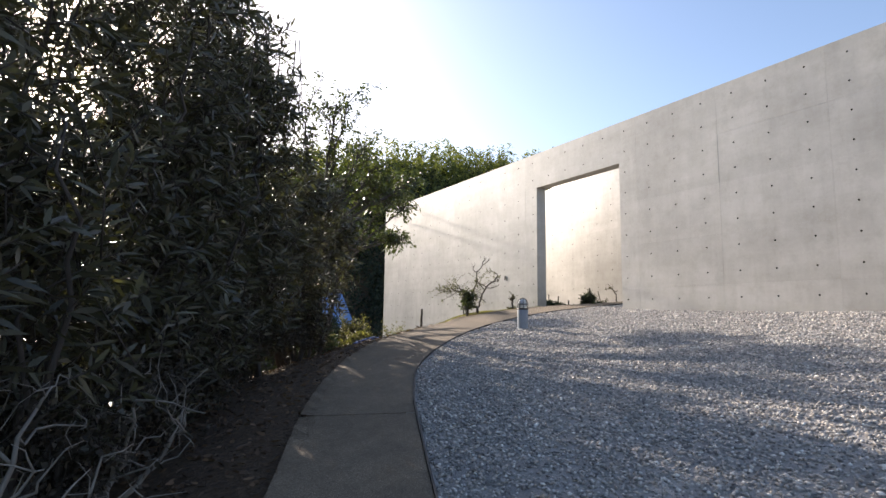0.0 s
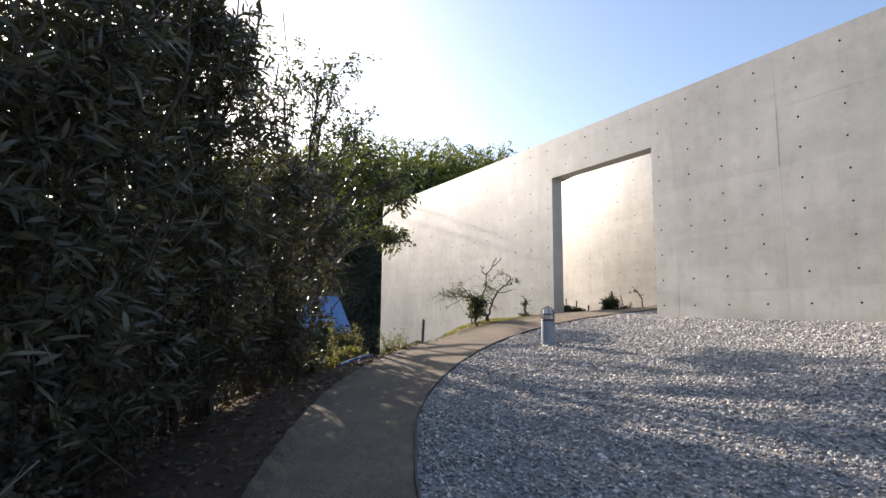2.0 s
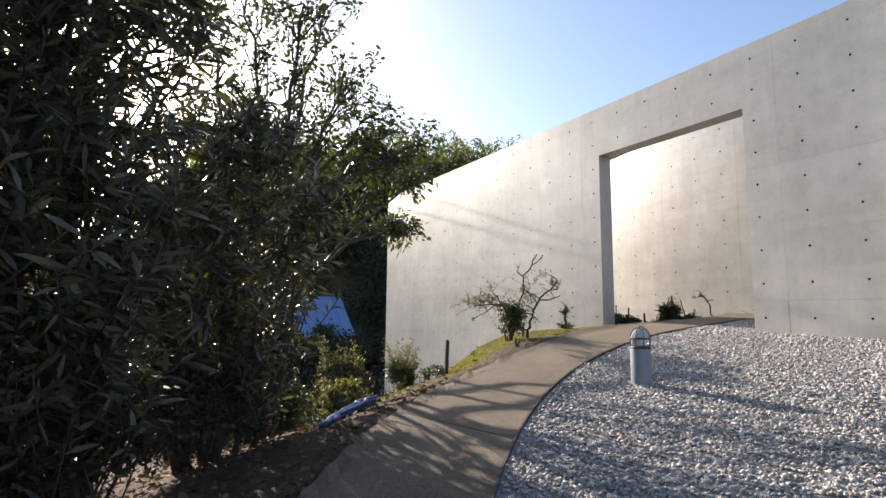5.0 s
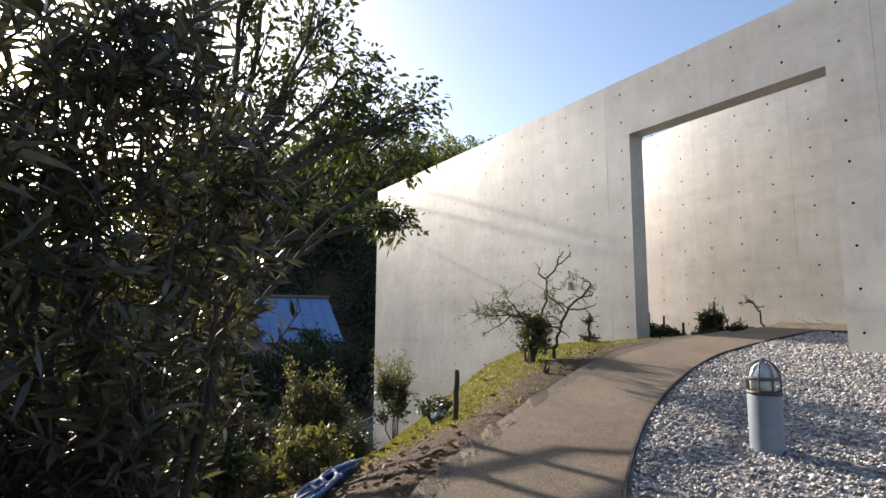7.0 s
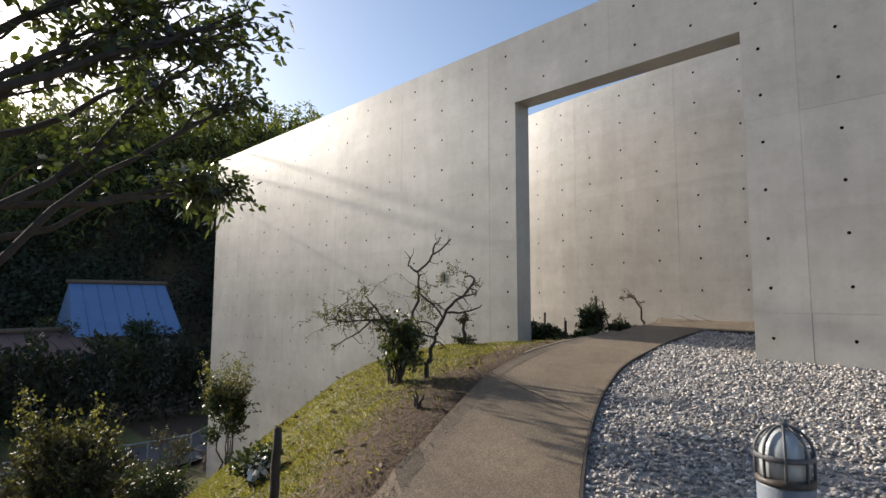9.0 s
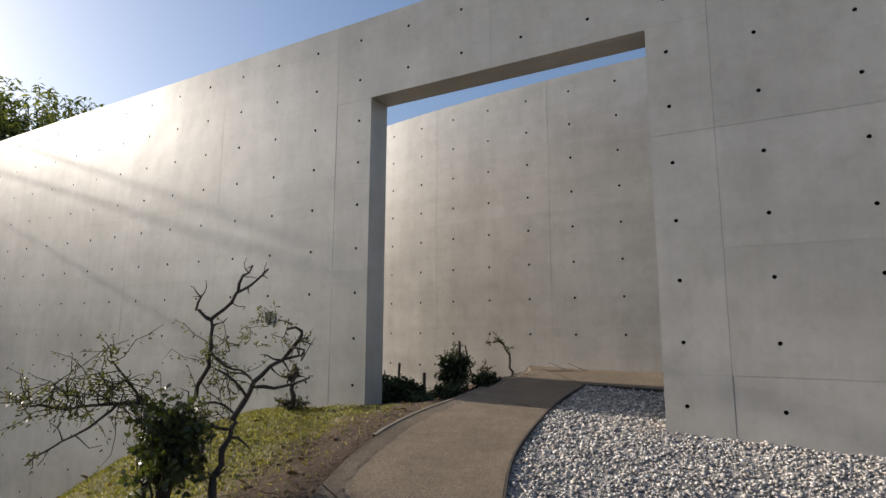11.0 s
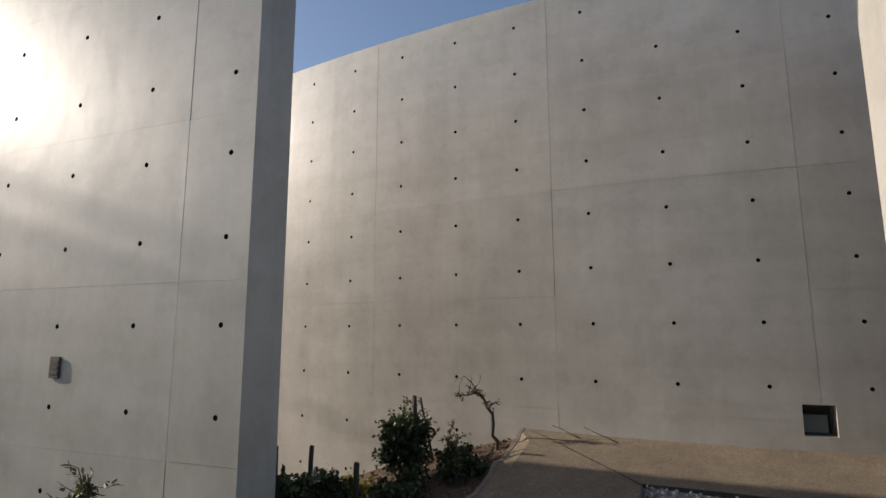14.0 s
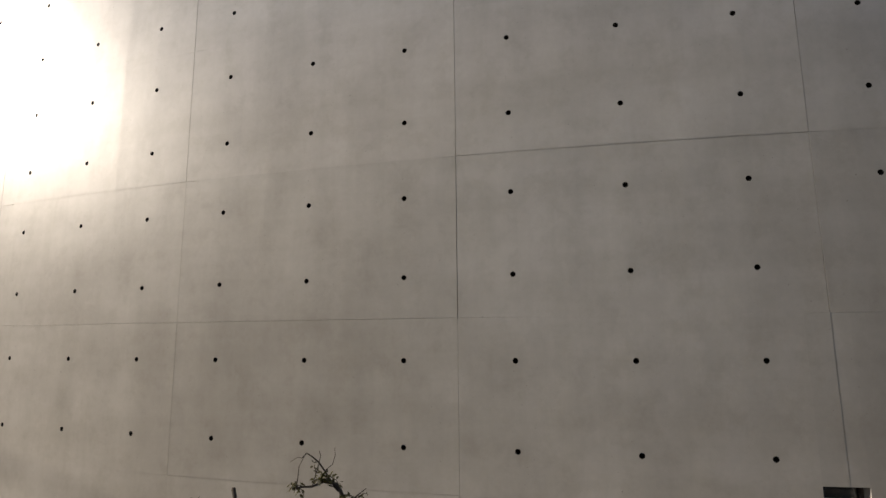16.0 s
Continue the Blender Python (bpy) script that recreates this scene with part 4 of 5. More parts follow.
# ---- small fittings on the walls ----
def wall_light():
    lo_y, hi_y, lo_z, hi_z = 11.125, 11.225, 2.505, 2.635
    cy, cz = 0.5 * (lo_y + hi_y), 0.5 * (lo_z + hi_z)
    ob = thing("wall_light", FRONT_X, cy, cz, "small dark metal louvred light on the concrete wall", "wall light")
    w, h, d = 0.04, 0.06, 0.014
    bm = bmesh.new()
    bmesh.ops.create_cube(bm, size=1.0, matrix=Matrix.Translation((-d * 0.5 + 0.002, 0, 0)) @ Matrix.Diagonal((d, 2 * w, 2 * h, 1)))
    bmesh.ops.bevel(bm, geom=bm.edges[:], offset=0.002, segments=2, affect="EDGES")
    part("housing", bm, CAGE, ob)
    for k in range(3):
        z = -h + 0.03 + k * 0.03
        part("louvre", box_mesh("louvre", (-d - 0.001, -w + 0.008, z - 0.009), (-d + 0.003, w - 0.008, z + 0.009), EDGING), parent=ob)


wall_light()


PLASTER_PALE = two_tone("pale grey lamp housing", (0.5, 0.52, 0.53), (0.68, 0.7, 0.7), 30, 5, 0.5)


def small_window(name, size):
    u0, u1, w0, w1 = size
    win = tagged(new(name), "small square recessed window with dark frame in concrete", "window", kind="structure")

    def strip(name, a0, a1, b0, b1, o0, o1, mat, label=""):
        v = [back_bend(u, w, o) for o in (o0, o1) for u, w in ((a0, b0), (a1, b0), (a1, b1), (a0, b1))]
        part(name, mesh_of(name, v, [(0, 3, 2, 1), (4, 5, 6, 7), (0, 1, 5, 4), (1, 2, 6, 5), (2, 3, 7, 6), (3, 0, 4, 7)], mat), parent=win, label=label)
    t = 0.012
    strip("window_frame", u0, u0 + t, w0, w1, -0.09, -0.06, CAGE)
    strip("window_frame", u1 - t, u1, w0, w1, -0.09, -0.06, CAGE)
    strip("window_frame", u0 + t, u1 - t, w0, w0 + t, -0.09, -0.06, CAGE)
    strip("window_frame", u0 + t, u1 - t, w1 - t, w1, -0.09, -0.06, CAGE)
    # near-black sheet: the darkness behind the pane is put into its colour
    strip("backing", u0, u1, w0, w1, -0.16, -0.14, RECESS_SHADE)
    g, nt, b = material("window glass")
    b.inputs["Base Color"].default_value = (0.8, 0.85, 0.86, 1)
    b.inputs["Roughness"].default_value = 0.03
    b.inputs["Transmission Weight"].default_value = 1.0
    strip("pane", u0 + t, u1 - t, w0 + t, w1 - t, -0.078, -0.074, g)
    strip("lamp_box", u0 + 0.035, u1 - 0.02, w0 + 0.015, w0 + 0.13, -0.12, -0.084, PLASTER_PALE, "pale grey lamp housing behind the pane")


small_window("window_1", WINDOWS[0])
small_window("window_2", WINDOWS[1])


# ---- stakes and stumps ----
def stake(x, y, h, r, seed, label, lean=(0.0, 0.0), name="wooden_stake"):
    rng = np.random.default_rng(seed)
    z = ground_z(x, y)
    ob = thing(name, x, y, z, label, "stake")
    line = limb(rng, (0, 0, -0.12), (lean[0] * h, lean[1] * h, h), r * 1.1, r * 0.92, 6, 0.02)
    part("shaft", tube_mesh("shaft", [line], WOOD, 9), parent=ob)
    top = line[-1][0]
    part("sawn_top", tube_mesh("sawn_top", [[(top, r * 0.88), (top + np.array((0.003, 0, 0.006)), r * 0.8)]], BARK, 9), parent=ob)
    return ob


stake(4.72, 8.06, 0.4, 0.022, 41, "short dark weathered stake in the bank", (0.04, -0.02))
stake(6.92, 9.5, 0.17, 0.018, 42, "short sawn stake on the grass bank", (0.1, 0.05))
stake(9.55, 10.05, 0.62, 0.012, 43, "thin dark stake in the courtyard bed")
stake(9.83, 10.0, 0.54, 0.016, 44, "dark stake in the courtyard bed")
stake(9.95, 9.75, 0.36, 0.02, 45, "thick charred stake in the courtyard bed")
stake(10.62, 9.66, 0.6, 0.02, 46, "dark stake behind the courtyard shrub")
stake(11.2, 9.72, 0.5, 0.011, 47, "thin leaning stake beside the courtyard wall", (-0.24, 0.18))


def stump(x, y):
    rng = np.random.default_rng(8)
    ob = thing("stump", x, y, ground_z(x, y), "small dark cut stump on bare soil", "stump")
    for k in range(4):
        a = k * 1.7
        part("shoot", tube_mesh("shoot", [limb(rng, (0.012 * math.cos(a), 0.012 * math.sin(a), -0.04), (0.04 * math.cos(a), 0.04 * math.sin(a), rng.uniform(0.05, 0.11)), 0.013, 0.007, 4, 0.08)], BARK_DARK, 6), parent=ob)


stump(5.93, 8.36)


# ---- pruned shrubs ----
def pruned_tree(name, base, boughs, tufts, label, seed, leaf_mat, leaf=0.022, facing=45.0, tall=1.0, lean=0.0):
    """Crooked bare boughs, given as (radius, points) in metres across, up and away, with leafy tufts (across, up, away, spread, leaves)."""
    rng = np.random.default_rng(seed)
    z = ground_z(*base)
    ob = thing(name, base[0], base[1], z, label, "shrub")
    a = radians(facing)
    right, away = np.array((math.cos(a), -math.sin(a), 0)), np.array((math.sin(a), math.cos(a), 0))

    def at(p):
        return right * p[0] + np.array((0, 0, tall)) * p[1] + away * (p[2] + lean * max(p[1], 0))
    twigs = []
    for r, pts in boughs:
        line = []
        fine = resample([at(p) for p in pts], 0.05)
        for i, p in enumerate(fine):
            u = i / (len(fine) - 1)
            line.append((p + (rng.normal(size=3) * r * 0.45 if 0 < i else 0), r * (1 - 0.55 * u) * rng.uniform(0.88, 1.15)))
        part("bough", tube_mesh("bough", [line], BARK_DARK, 7), parent=ob)
        for _ in range(3 if r < 0.011 else 5):
            q = line[rng.integers(len(line) // 3, len(line))][0]
            d = rng.normal(size=3) * 0.05 + np.array((0, 0, 0.035))
            twigs.append(limb(rng, q, q + d * rng.uniform(0.6, 1.7), r * 0.42, 0.0015, 3, 0.1))
    P, W = [], []
    for x, u, d, s, n in tufts:
        c = at((x, u, d))
        for _ in range(max(2, n // 14)):
            e = c + rng.normal(size=3) * s
            o = c + rng.normal(size=3) * s * 0.35
            line = limb(rng, o, e, 0.003, 0.0012, 4, 0.12)
            twigs.append(line)
            m = 14
            k = rng.random((m, 1))
            P.append(o + (e - o) * k + rng.normal(size=(m, 3)) * 0.008)
            W.append((e - o) / max(np.linalg.norm(e - o), 0.01) * 0.5 + rng.normal(size=(m, 3)) * 0.6)
    tagged(part("branchwork", tube_mesh("branchwork", twigs, BARK_DARK, 4), parent=ob), kind="stuff")
    P, W = np.concatenate(P), np.concatenate(W)
    part("foliage", leaf_mesh("foliage", P, W, leaf * rng.uniform(0.7, 1.4, len(P)), leaf * 0.48, leaf_mat, rng, 0.1), parent=ob, label="sparse small yellowish-green leaves")
    return ob


pruned_tree("pruned_shrub", (6.62, 9.0), [
    (0.024, [(0, -0.06, 0), (0.0, 0.12, 0.01), (0.04, 0.34, 0.0), (0.07, 0.43, 0.02)]),
    (0.017, [(0.07, 0.43, 0.02), (0.12, 0.53, 0.05), (0.17, 0.63, 0.08), (0.3, 0.78, 0.12), (0.38, 0.88, 0.14), (0.4, 0.95, 0.12), (0.33, 0.97, 0.1)]),
    (0.01, [(0.17, 0.61, 0.08), (0.28, 0.61, 0.02), (0.37, 0.64, -0.03), (0.45, 0.67, -0.02)]),
    (0.01, [(0.3, 0.77, 0.12), (0.4, 0.78, 0.2), (0.42, 0.82, 0.2)]),
    (0.009, [(0.05, 0.38, 0.0), (-0.03, 0.4, 0.04), (-0.12, 0.4, 0.06), (-0.18, 0.43, 0.05)]),
    (0.008, [(0.08, 0.46, 0.02), (0.02, 0.5, 0.1), (-0.08, 0.52, 0.12), (-0.16, 0.46, 0.1)]),
    (0.009, [(0.13, 0.56, 0.05), (0.08, 0.66, -0.04), (-0.02, 0.73, -0.08)]),
    (0.008, [(0.34, 0.84, 0.13), (0.42, 0.83, 0.08), (0.41, 0.76, 0.06)])],
    [(0.25, 0.98, 0.1, 0.11, 130), (0.1, 0.9, 0.05, 0.09, 80), (0.4, 0.88, 0.12, 0.06, 50), (0.02, 0.62, 0.0, 0.14, 190), (-0.1, 0.5, 0.1, 0.12, 160)],
    "pruned shrub with crooked bare branches on the bank", 51, PALE_LEAF, 0.02, tall=0.88)
pruned_tree("pruned_shrub", (6.44, 9.2), [
    (0.02, [(0.0, -0.06, 0), (0.02, 0.2, 0.0), (0.05, 0.38, 0.02), (0.14, 0.58, 0.03), (0.18, 0.78, 0.02), (0.17, 0.94, 0.0)]),
    (0.011, [(0.17, 0.94, 0.0), (0.12, 0.98, 0.02), (0.08, 1.0, 0.03), (0.1, 1.07, 0.03)]),
    (0.012, [(0.17, 0.94, 0.0), (0.24, 1.0, -0.03), (0.31, 1.1, -0.06), (0.41, 1.16, -0.08), (0.46, 1.24, -0.08)]),
    (0.01, [(0.31, 1.1, -0.06), (0.33, 1.2, -0.05), (0.38, 1.26, -0.04)]),
    (0.011, [(0.05, 0.42, 0.02), (-0.08, 0.5, -0.03), (-0.25, 0.51, -0.08), (-0.42, 0.5, -0.12), (-0.58, 0.52, -0.15)]),
    (0.008, [(-0.22, 0.51, -0.07), (-0.32, 0.41, -0.13), (-0.45, 0.34, -0.18), (-0.52, 0.28, -0.2)]),
    (0.009, [(-0.1, 0.5, -0.03), (-0.2, 0.62, -0.06), (-0.28, 0.72, -0.06)]),
    (0.01, [(0.18, 0.76, 0.02), (0.26, 0.68, 0.05), (0.35, 0.66, 0.07), (0.42, 0.6, 0.08)]),
    (0.014, [(-0.05, -0.05, 0.02), (-0.08, 0.15, 0.03), (-0.1, 0.36, 0.02), (-0.08, 0.44, 0.02)])],
    [(-0.45, 0.55, -0.12, 0.12, 420), (-0.28, 0.58, -0.08, 0.13, 420), (-0.6, 0.54, -0.15, 0.08, 150), (-0.12, 0.5, -0.03, 0.12, 340), (-0.05, 0.35, 0.05, 0.12, 240), (-0.3, 0.74, -0.06, 0.08, 120), (0.2, 0.75, 0.06, 0.13, 220), (0.15, 0.4, 0.08, 0.13, 260), (-0.5, 0.32, -0.19, 0.05, 24)],
    "pruned shrub with a leafy side branch and bare crooked top", 52, PALE_LEAF, 0.02, lean=0.3)
pruned_tree("pollard_stub", (8.72, 10.52), [(0.034, [(0, -0.06, 0), (0.01, 0.14, 0), (0.0, 0.28, 0.0), (0.02, 0.33, 0.0)]), (0.014, [(0.0, 0.27, 0), (-0.05, 0.33, 0.02)]), (0.012, [(0.01, 0.28, 0), (0.06, 0.35, 0.0)])],
    [(0.01, 0.36, 0.0, 0.06, 260), (-0.04, 0.34, 0.0, 0.04, 80), (-0.05, 0.08, 0.04, 0.07, 220), (0.07, 0.06, -0.03, 0.07, 240)], "short cut-back stub with a tuft of leaves near the wall", 53, SHRUB_LEAF, 0.03)
pruned_tree("bent_sapling", (11.12, 9.16), [
    (0.018, [(0, -0.05, 0), (-0.03, 0.12, 0), (-0.06, 0.26, 0.0), (-0.1, 0.36, 0.0), (-0.16, 0.43, 0.0)]),
    (0.008, [(-0.14, 0.42, 0.0), (-0.24, 0.42, -0.02), (-0.32, 0.42, -0.03)]),
    (0.005, [(-0.16, 0.43, 0.0), (-0.22, 0.52, 0.0), (-0.27, 0.56, 0.0)])],
    [(-0.2, 0.44, 0.0, 0.05, 90), (-0.3, 0.42, -0.03, 0.035, 40), (-0.08, 0.36, 0.0, 0.03, 30), (-0.34, 0.1, 0.0, 0.06, 90)], "bent sapling with few leaves beside the curved wall", 54, SHRUB_LEAF, 0.024, 66)
pruned_tree("pollard_stub", (9.42, 10.25), [(0.016, [(0, -0.05, 0), (0.01, 0.28, 0), (-0.01, 0.55, 0.0)]), (0.008, [(0.0, 0.5, 0), (0.05, 0.58, 0.02)])],
    [(0.0, 0.58, 0.0, 0.06, 140), (0.03, 0.4, 0.0, 0.05, 60)], "short cut-back stub with a tuft of leaves in the bed", 55, SHRUB_LEAF, 0.026)

bush("groundcover_plant", 9.62, 10.02, 0.24, 0.18, 0.38, 61, DARK_LEAF, "low dark leafy groundcover among the stakes", 2600, 0.045, 0.028)
bush("groundcover_plant", 9.95, 9.98, 0.22, 0.16, 0.28, 62, DARK_LEAF, "low dark leafy groundcover beside the jamb", 2200, 0.04, 0.026)
bush("groundcover_plant", 10.3, 10.05, 0.26, 0.12, 0.12, 63, GRASS_LEAF, "low yellow-green weeds along the curved wall", 900, 0.035, 0.014)
for k, (ux, uy, ur, uh) in enumerate(((9.6, 9.6, 0.2, 0.14), (9.95, 9.45, 0.2, 0.1), (10.3, 9.6, 0.22, 0.13), (10.45, 9.25, 0.18, 0.08), (10.85, 9.4, 0.18, 0.1))):
    bush("groundcover_plant", ux, uy, ur, ur * 0.8, uh, 190 + k, DARK_LEAF, "low dark creeping plant in the shaded bed", 900, 0.032, 0.02, low=0.0, clumps=14, shoots=5)
bush("groundcover_plant", 10.55, 10.15, 0.3, 0.1, 0.16, 197, GRASS_LEAF, "low yellow-green weeds along the curved wall", 700, 0.035, 0.014, low=0.0)
bush("white_flower_plant", 5.25, 9.22, 0.16, 0.14, 0.2, 64, DARK_LEAF, "low plant with white blossom on the bank", 900, 0.04, 0.018)
bush("weed_clump", 3.75, 8.5, 0.3, 0.24, 0.34, 65, SPRIG_LEAF, "untidy green weeds at the top of the bank", 1500, 0.05, 0.024, low=0.0)
bush("courtyard_weed", 11.12, 9.55, 0.06, 0.05, 0.26, 165, SHRUB_LEAF, "small leafy shoots beside a leaning stake", 90, 0.024, 0.013, low=0.1, clumps=4, shoots=3)
for k, (ux, uy, ur, uh) in enumerate(((3.3, 10.3, 0.7, 1.0), (3.7, 12.0, 0.8, 1.3), (2.5, 13.2, 0.9, 1.5), (4.8, 14.3, 0.8, 1.2), (3.9, 16.4, 1.0, 1.6), (5.7, 16.9, 0.9, 1.4), (4.9, 18.9, 1.0, 1.5), (6.9, 19.2, 0.8, 1.1))):
    bush("undergrowth_shrub", ux, uy, ur, ur, uh, 170 + k, UNDER_LEAF, "dim brown undergrowth on the slope below the bank", 3600, 0.06, 0.032, low=0.0, clumps=26, simple=True)
bush("wild_shrub", 3.0, 8.9, 0.5, 0.4, 0.6, 66, DARK_LEAF, "untidy dark shrub at the foot of the tree", 4200, 0.045, 0.02, simple=True)
bush("wild_shrub", 5.6, 12.6, 0.55, 0.5, 0.9, 67, DARK_LEAF, "dark evergreen shrub low on the bank", 4800, 0.045, 0.022, simple=True)
bush("wild_shrub", 7.25, 16.6, 0.6, 0.5, 1.4, 68, SHRUB_LEAF, "thin twiggy shrub beside the wall end", 2200, 0.045, 0.018, simple=True)
bush("wild_shrub", 2.4, 11.4, 0.9, 0.8, 1.6, 69, DARK_LEAF, "dark undergrowth below the bank", 8000, 0.06, 0.025, simple=True)
bush("wild_shrub", 5.2, 15.2, 1.0, 0.9, 1.5, 73, DARK_LEAF, "dark undergrowth below the bank", 7000, 0.07, 0.03, simple=True)
bush("wild_shrub", 3.0, 16.2, 1.2, 1.0, 1.7, 74, DARK_LEAF, "dark undergrowth below the bank", 8000, 0.07, 0.03, simple=True)
bush("wild_shrub", 1.2, 13.6, 1.2, 1.0, 2.0, 75, DARK_LEAF, "dark undergrowth below the bank", 8000, 0.07, 0.03, simple=True)
bush("wild_shrub", 6.4, 18.3, 0.9, 0.8, 1.2, 76, DARK_LEAF, "dark undergrowth beside the lane", 5000, 0.07, 0.03, simple=True)
bush("wild_shrub", 4.2, 13.6, 0.9, 0.9, 1.3, 70, DARK_LEAF, "dark undergrowth below the bank", 8000, 0.06, 0.025, simple=True)


def petals():
    rng = np.random.default_rng(6)
    m, nt, b = material("white petal")
    nt.links.new(ramp(nt, noise_tex(nt, 40, 3, 0.5), [(0.3, (0.7, 0.69, 0.66)), (0.7, (0.85, 0.85, 0.84))]), b.inputs["Base Color"])
    P = np.array((5.2, 9.12, ground_z(5.2, 9.12) + 0.12)) + rng.normal(size=(60, 3)) * np.array((0.035, 0.035, 0.03))
    tagged(part("white_blossom", leaf_mesh("white_blossom", P, rng.normal(size=(60, 3)), 0.045, 0.034, m, rng, 0.1, True)), "cluster of white petals on a low plant", "flower")


petals()


# ---- twigs fallen by the curved wall ----
def fallen_twig(points, seed):
    x0, y0 = points[0][:2]
    z0 = ground_z(x0, y0) + LIFT
    rng = np.random.default_rng(seed)
    line = [((x - x0 + rng.normal() * 0.004, y - y0, z + 0.004), 0.004) for x, y, z in points]
    ob = part("fallen_twig", tube_mesh("fallen_twig", [line], WOOD, 5))
    ob.matrix_world = pose(x0, y0, z0)
    tagged(ob, "thin dry twig leaning at the wall foot", "twig")


fallen_twig([(11.22, 8.55, 0), (11.26, 8.62, 0.02), (11.3, 8.7, 0.05), (11.33, 8.78, 0.07)], 1)
fallen_twig([(11.2, 8.28, 0), (11.25, 8.38, 0.03), (11.29, 8.46, 0.05), (11.31, 8.53, 0.08)], 2)


# ---- blue hose lying on the bank ----
def hose():
    rng = np.random.default_rng(12)
    m, nt, b = material("blue plastic")
    nt.links.new(ramp(nt, noise_tex(nt, 9, 5, 0.6), [(0.3, (0.02, 0.06, 0.18)), (0.7, (0.06, 0.14, 0.33))]), b.inputs["Base Color"])
    b.inputs["Roughness"].default_value = 0.4
    a, c = np.array((2.98, 6.92)), np.array((3.93, 8.05))
    x0, y0 = a
    ob = thing("garden_hose", x0, y0, ground_z(x0, y0), "tangled coils of blue plastic hose on the bank", "hose")
    z0 = ground_z(x0, y0)
    for k in range(11):
        p = []
        off = rng.normal(size=2) * 0.05
        for i in range(9):
            u = i / 8
            q = a + (c - a) * u + np.array((-0.77, 0.64)) * (0.075 * math.sin(math.pi * u) * rng.uniform(-1, 1) + 0.02 * rng.normal()) + off * (1 - abs(2 * u - 1))
            p.append((q[0] - x0, q[1] - y0, ground_z(*q) - z0 + 0.015 + 0.007 * k * math.sin(math.pi * u)))
        part("coil", tube_mesh("coil", [[(q, 0.014) for q in resample(p, 0.05)]], m, 7), parent=ob)


hose()


# ---- bare twiggy shrubs in front of the oleanders ----
PALE_BARK = two_tone("pale grey bark", (0.14, 0.12, 0.1), (0.3, 0.27, 0.235), 40, 6, 0.9, 0.5, 0.008, (1, 1, 0.3))


def twiggy_shrub(x, y, h, seed):
    rng = np.random.default_rng(seed)
    ob = thing("twiggy_shrub", x, y, ground_z(x, y), "crooked leafless shrub with pale grey branches", "shrub", "oleander thicket beside the path")
    fine = []
    for k in range(6):
        a = k * 1.05 + rng.uniform(-0.3, 0.3)
        top = np.array((math.cos(a) * 0.45, math.sin(a) * 0.45, h * rng.uniform(0.6, 1.0)))
        line = limb(rng, (0.03 * math.cos(a), 0.03 * math.sin(a), -0.06), top, 0.022, 0.007, 9, 0.13)
        part("bough", tube_mesh("bough", [line], PALE_BARK, 7), parent=ob)
        for j in range(4, 10):
            q = line[j][0]
            e = q + rng.normal(size=3) * 0.16 + np.array((math.cos(a), math.sin(a), 0.9)) * 0.12
            tw = limb(rng, q, e, 0.008, 0.003, 5, 0.2)
            fine.append(tw)
            for _ in range(3):
                q2 = tw[rng.integers(2, 6)][0]
                fine.append(limb(rng, q2, q2 + rng.normal(size=3) * 0.09 + np.array((0, 0, 0.05)), 0.0035, 0.0012, 3, 0.15))
    tagged(part("branchwork", tube_mesh("branchwork", fine, PALE_BARK, 5), parent=ob), kind="stuff")


twiggy_shrub(-0.62, 1.75, 1.0, 81)
twiggy_shrub(-0.95, 0.75, 1.1, 82)
twiggy_shrub(-0.1, 3.1, 0.8, 83)


# ---- grass, litter ----
grng = np.random.default_rng(91)
gp = np.stack([grng.uniform(3.3, 8.98, 300000), grng.uniform(7.6, 17.0, 300000)], -1)
gs, _, _ = side(gp[:, 0], gp[:, 1], LEFT)
patchy = ripple(gp[:, 0] + 1.7, gp[:, 1], 2.3) * 0.5 + ripple(gp[:, 0], gp[:, 1] + 0.6, 5.1) * 0.35
keep = (gs > 0.1) & (grng.random(len(gp)) < np.clip(smooth(0.12, 0.85, gs) * smooth(3.2, 4.3, gp[:, 0]) * (0.8 + 0.55 * patchy), 0.1 * smooth(3.6, 4.6, gp[:, 0]), 1)) & (gs < 7)
gp = gp[keep]
gz = height(gp[:, 0], gp[:, 1])
gw = grng.normal(size=(len(gp), 3)) * 0.55 + np.array((0, 0, 0.8))
blades = leaf_mesh("bank_grass", np.stack([gp[:, 0], gp[:, 1], gz - 0.005], -1), gw, grng.uniform(0.02, 0.065, len(gp)), grng.uniform(0.005, 0.011, len(gp)), GRASS_LEAF, grng, 0.35, simple=True)
tagged(part("bank_grass", blades), "short yellowish-green grass on the sunny bank", "grass", kind="stuff")

lp = np.stack([grng.uniform(-4.5, 9.0, 60000), grng.uniform(-2.0, 12.0, 60000)], -1)
ls, _, _ = side(lp[:, 0], lp[:, 1], LEFT)
lp = lp[(ls > 0.02) & (ls < 3.2) & (grng.random(len(lp)) < np.where(lp[:, 0] < 4.2, 0.75, 0.1))]
lz = height(lp[:, 0], lp[:, 1]) + grng.uniform(0.002, 0.02, len(lp))
lw = grng.normal(size=(len(lp), 3)) * np.array((1, 1, 0.18))
tagged(part("leaf_litter", leaf_mesh("leaf_litter", np.stack([lp[:, 0], lp[:, 1], lz], -1), lw, grng.uniform(0.03, 0.085, len(lp)), grng.uniform(0.012, 0.03, len(lp)), DRY_LEAF, grng, 0.05)), "brown fallen leaves on bare soil", "leaves", kind="stuff")
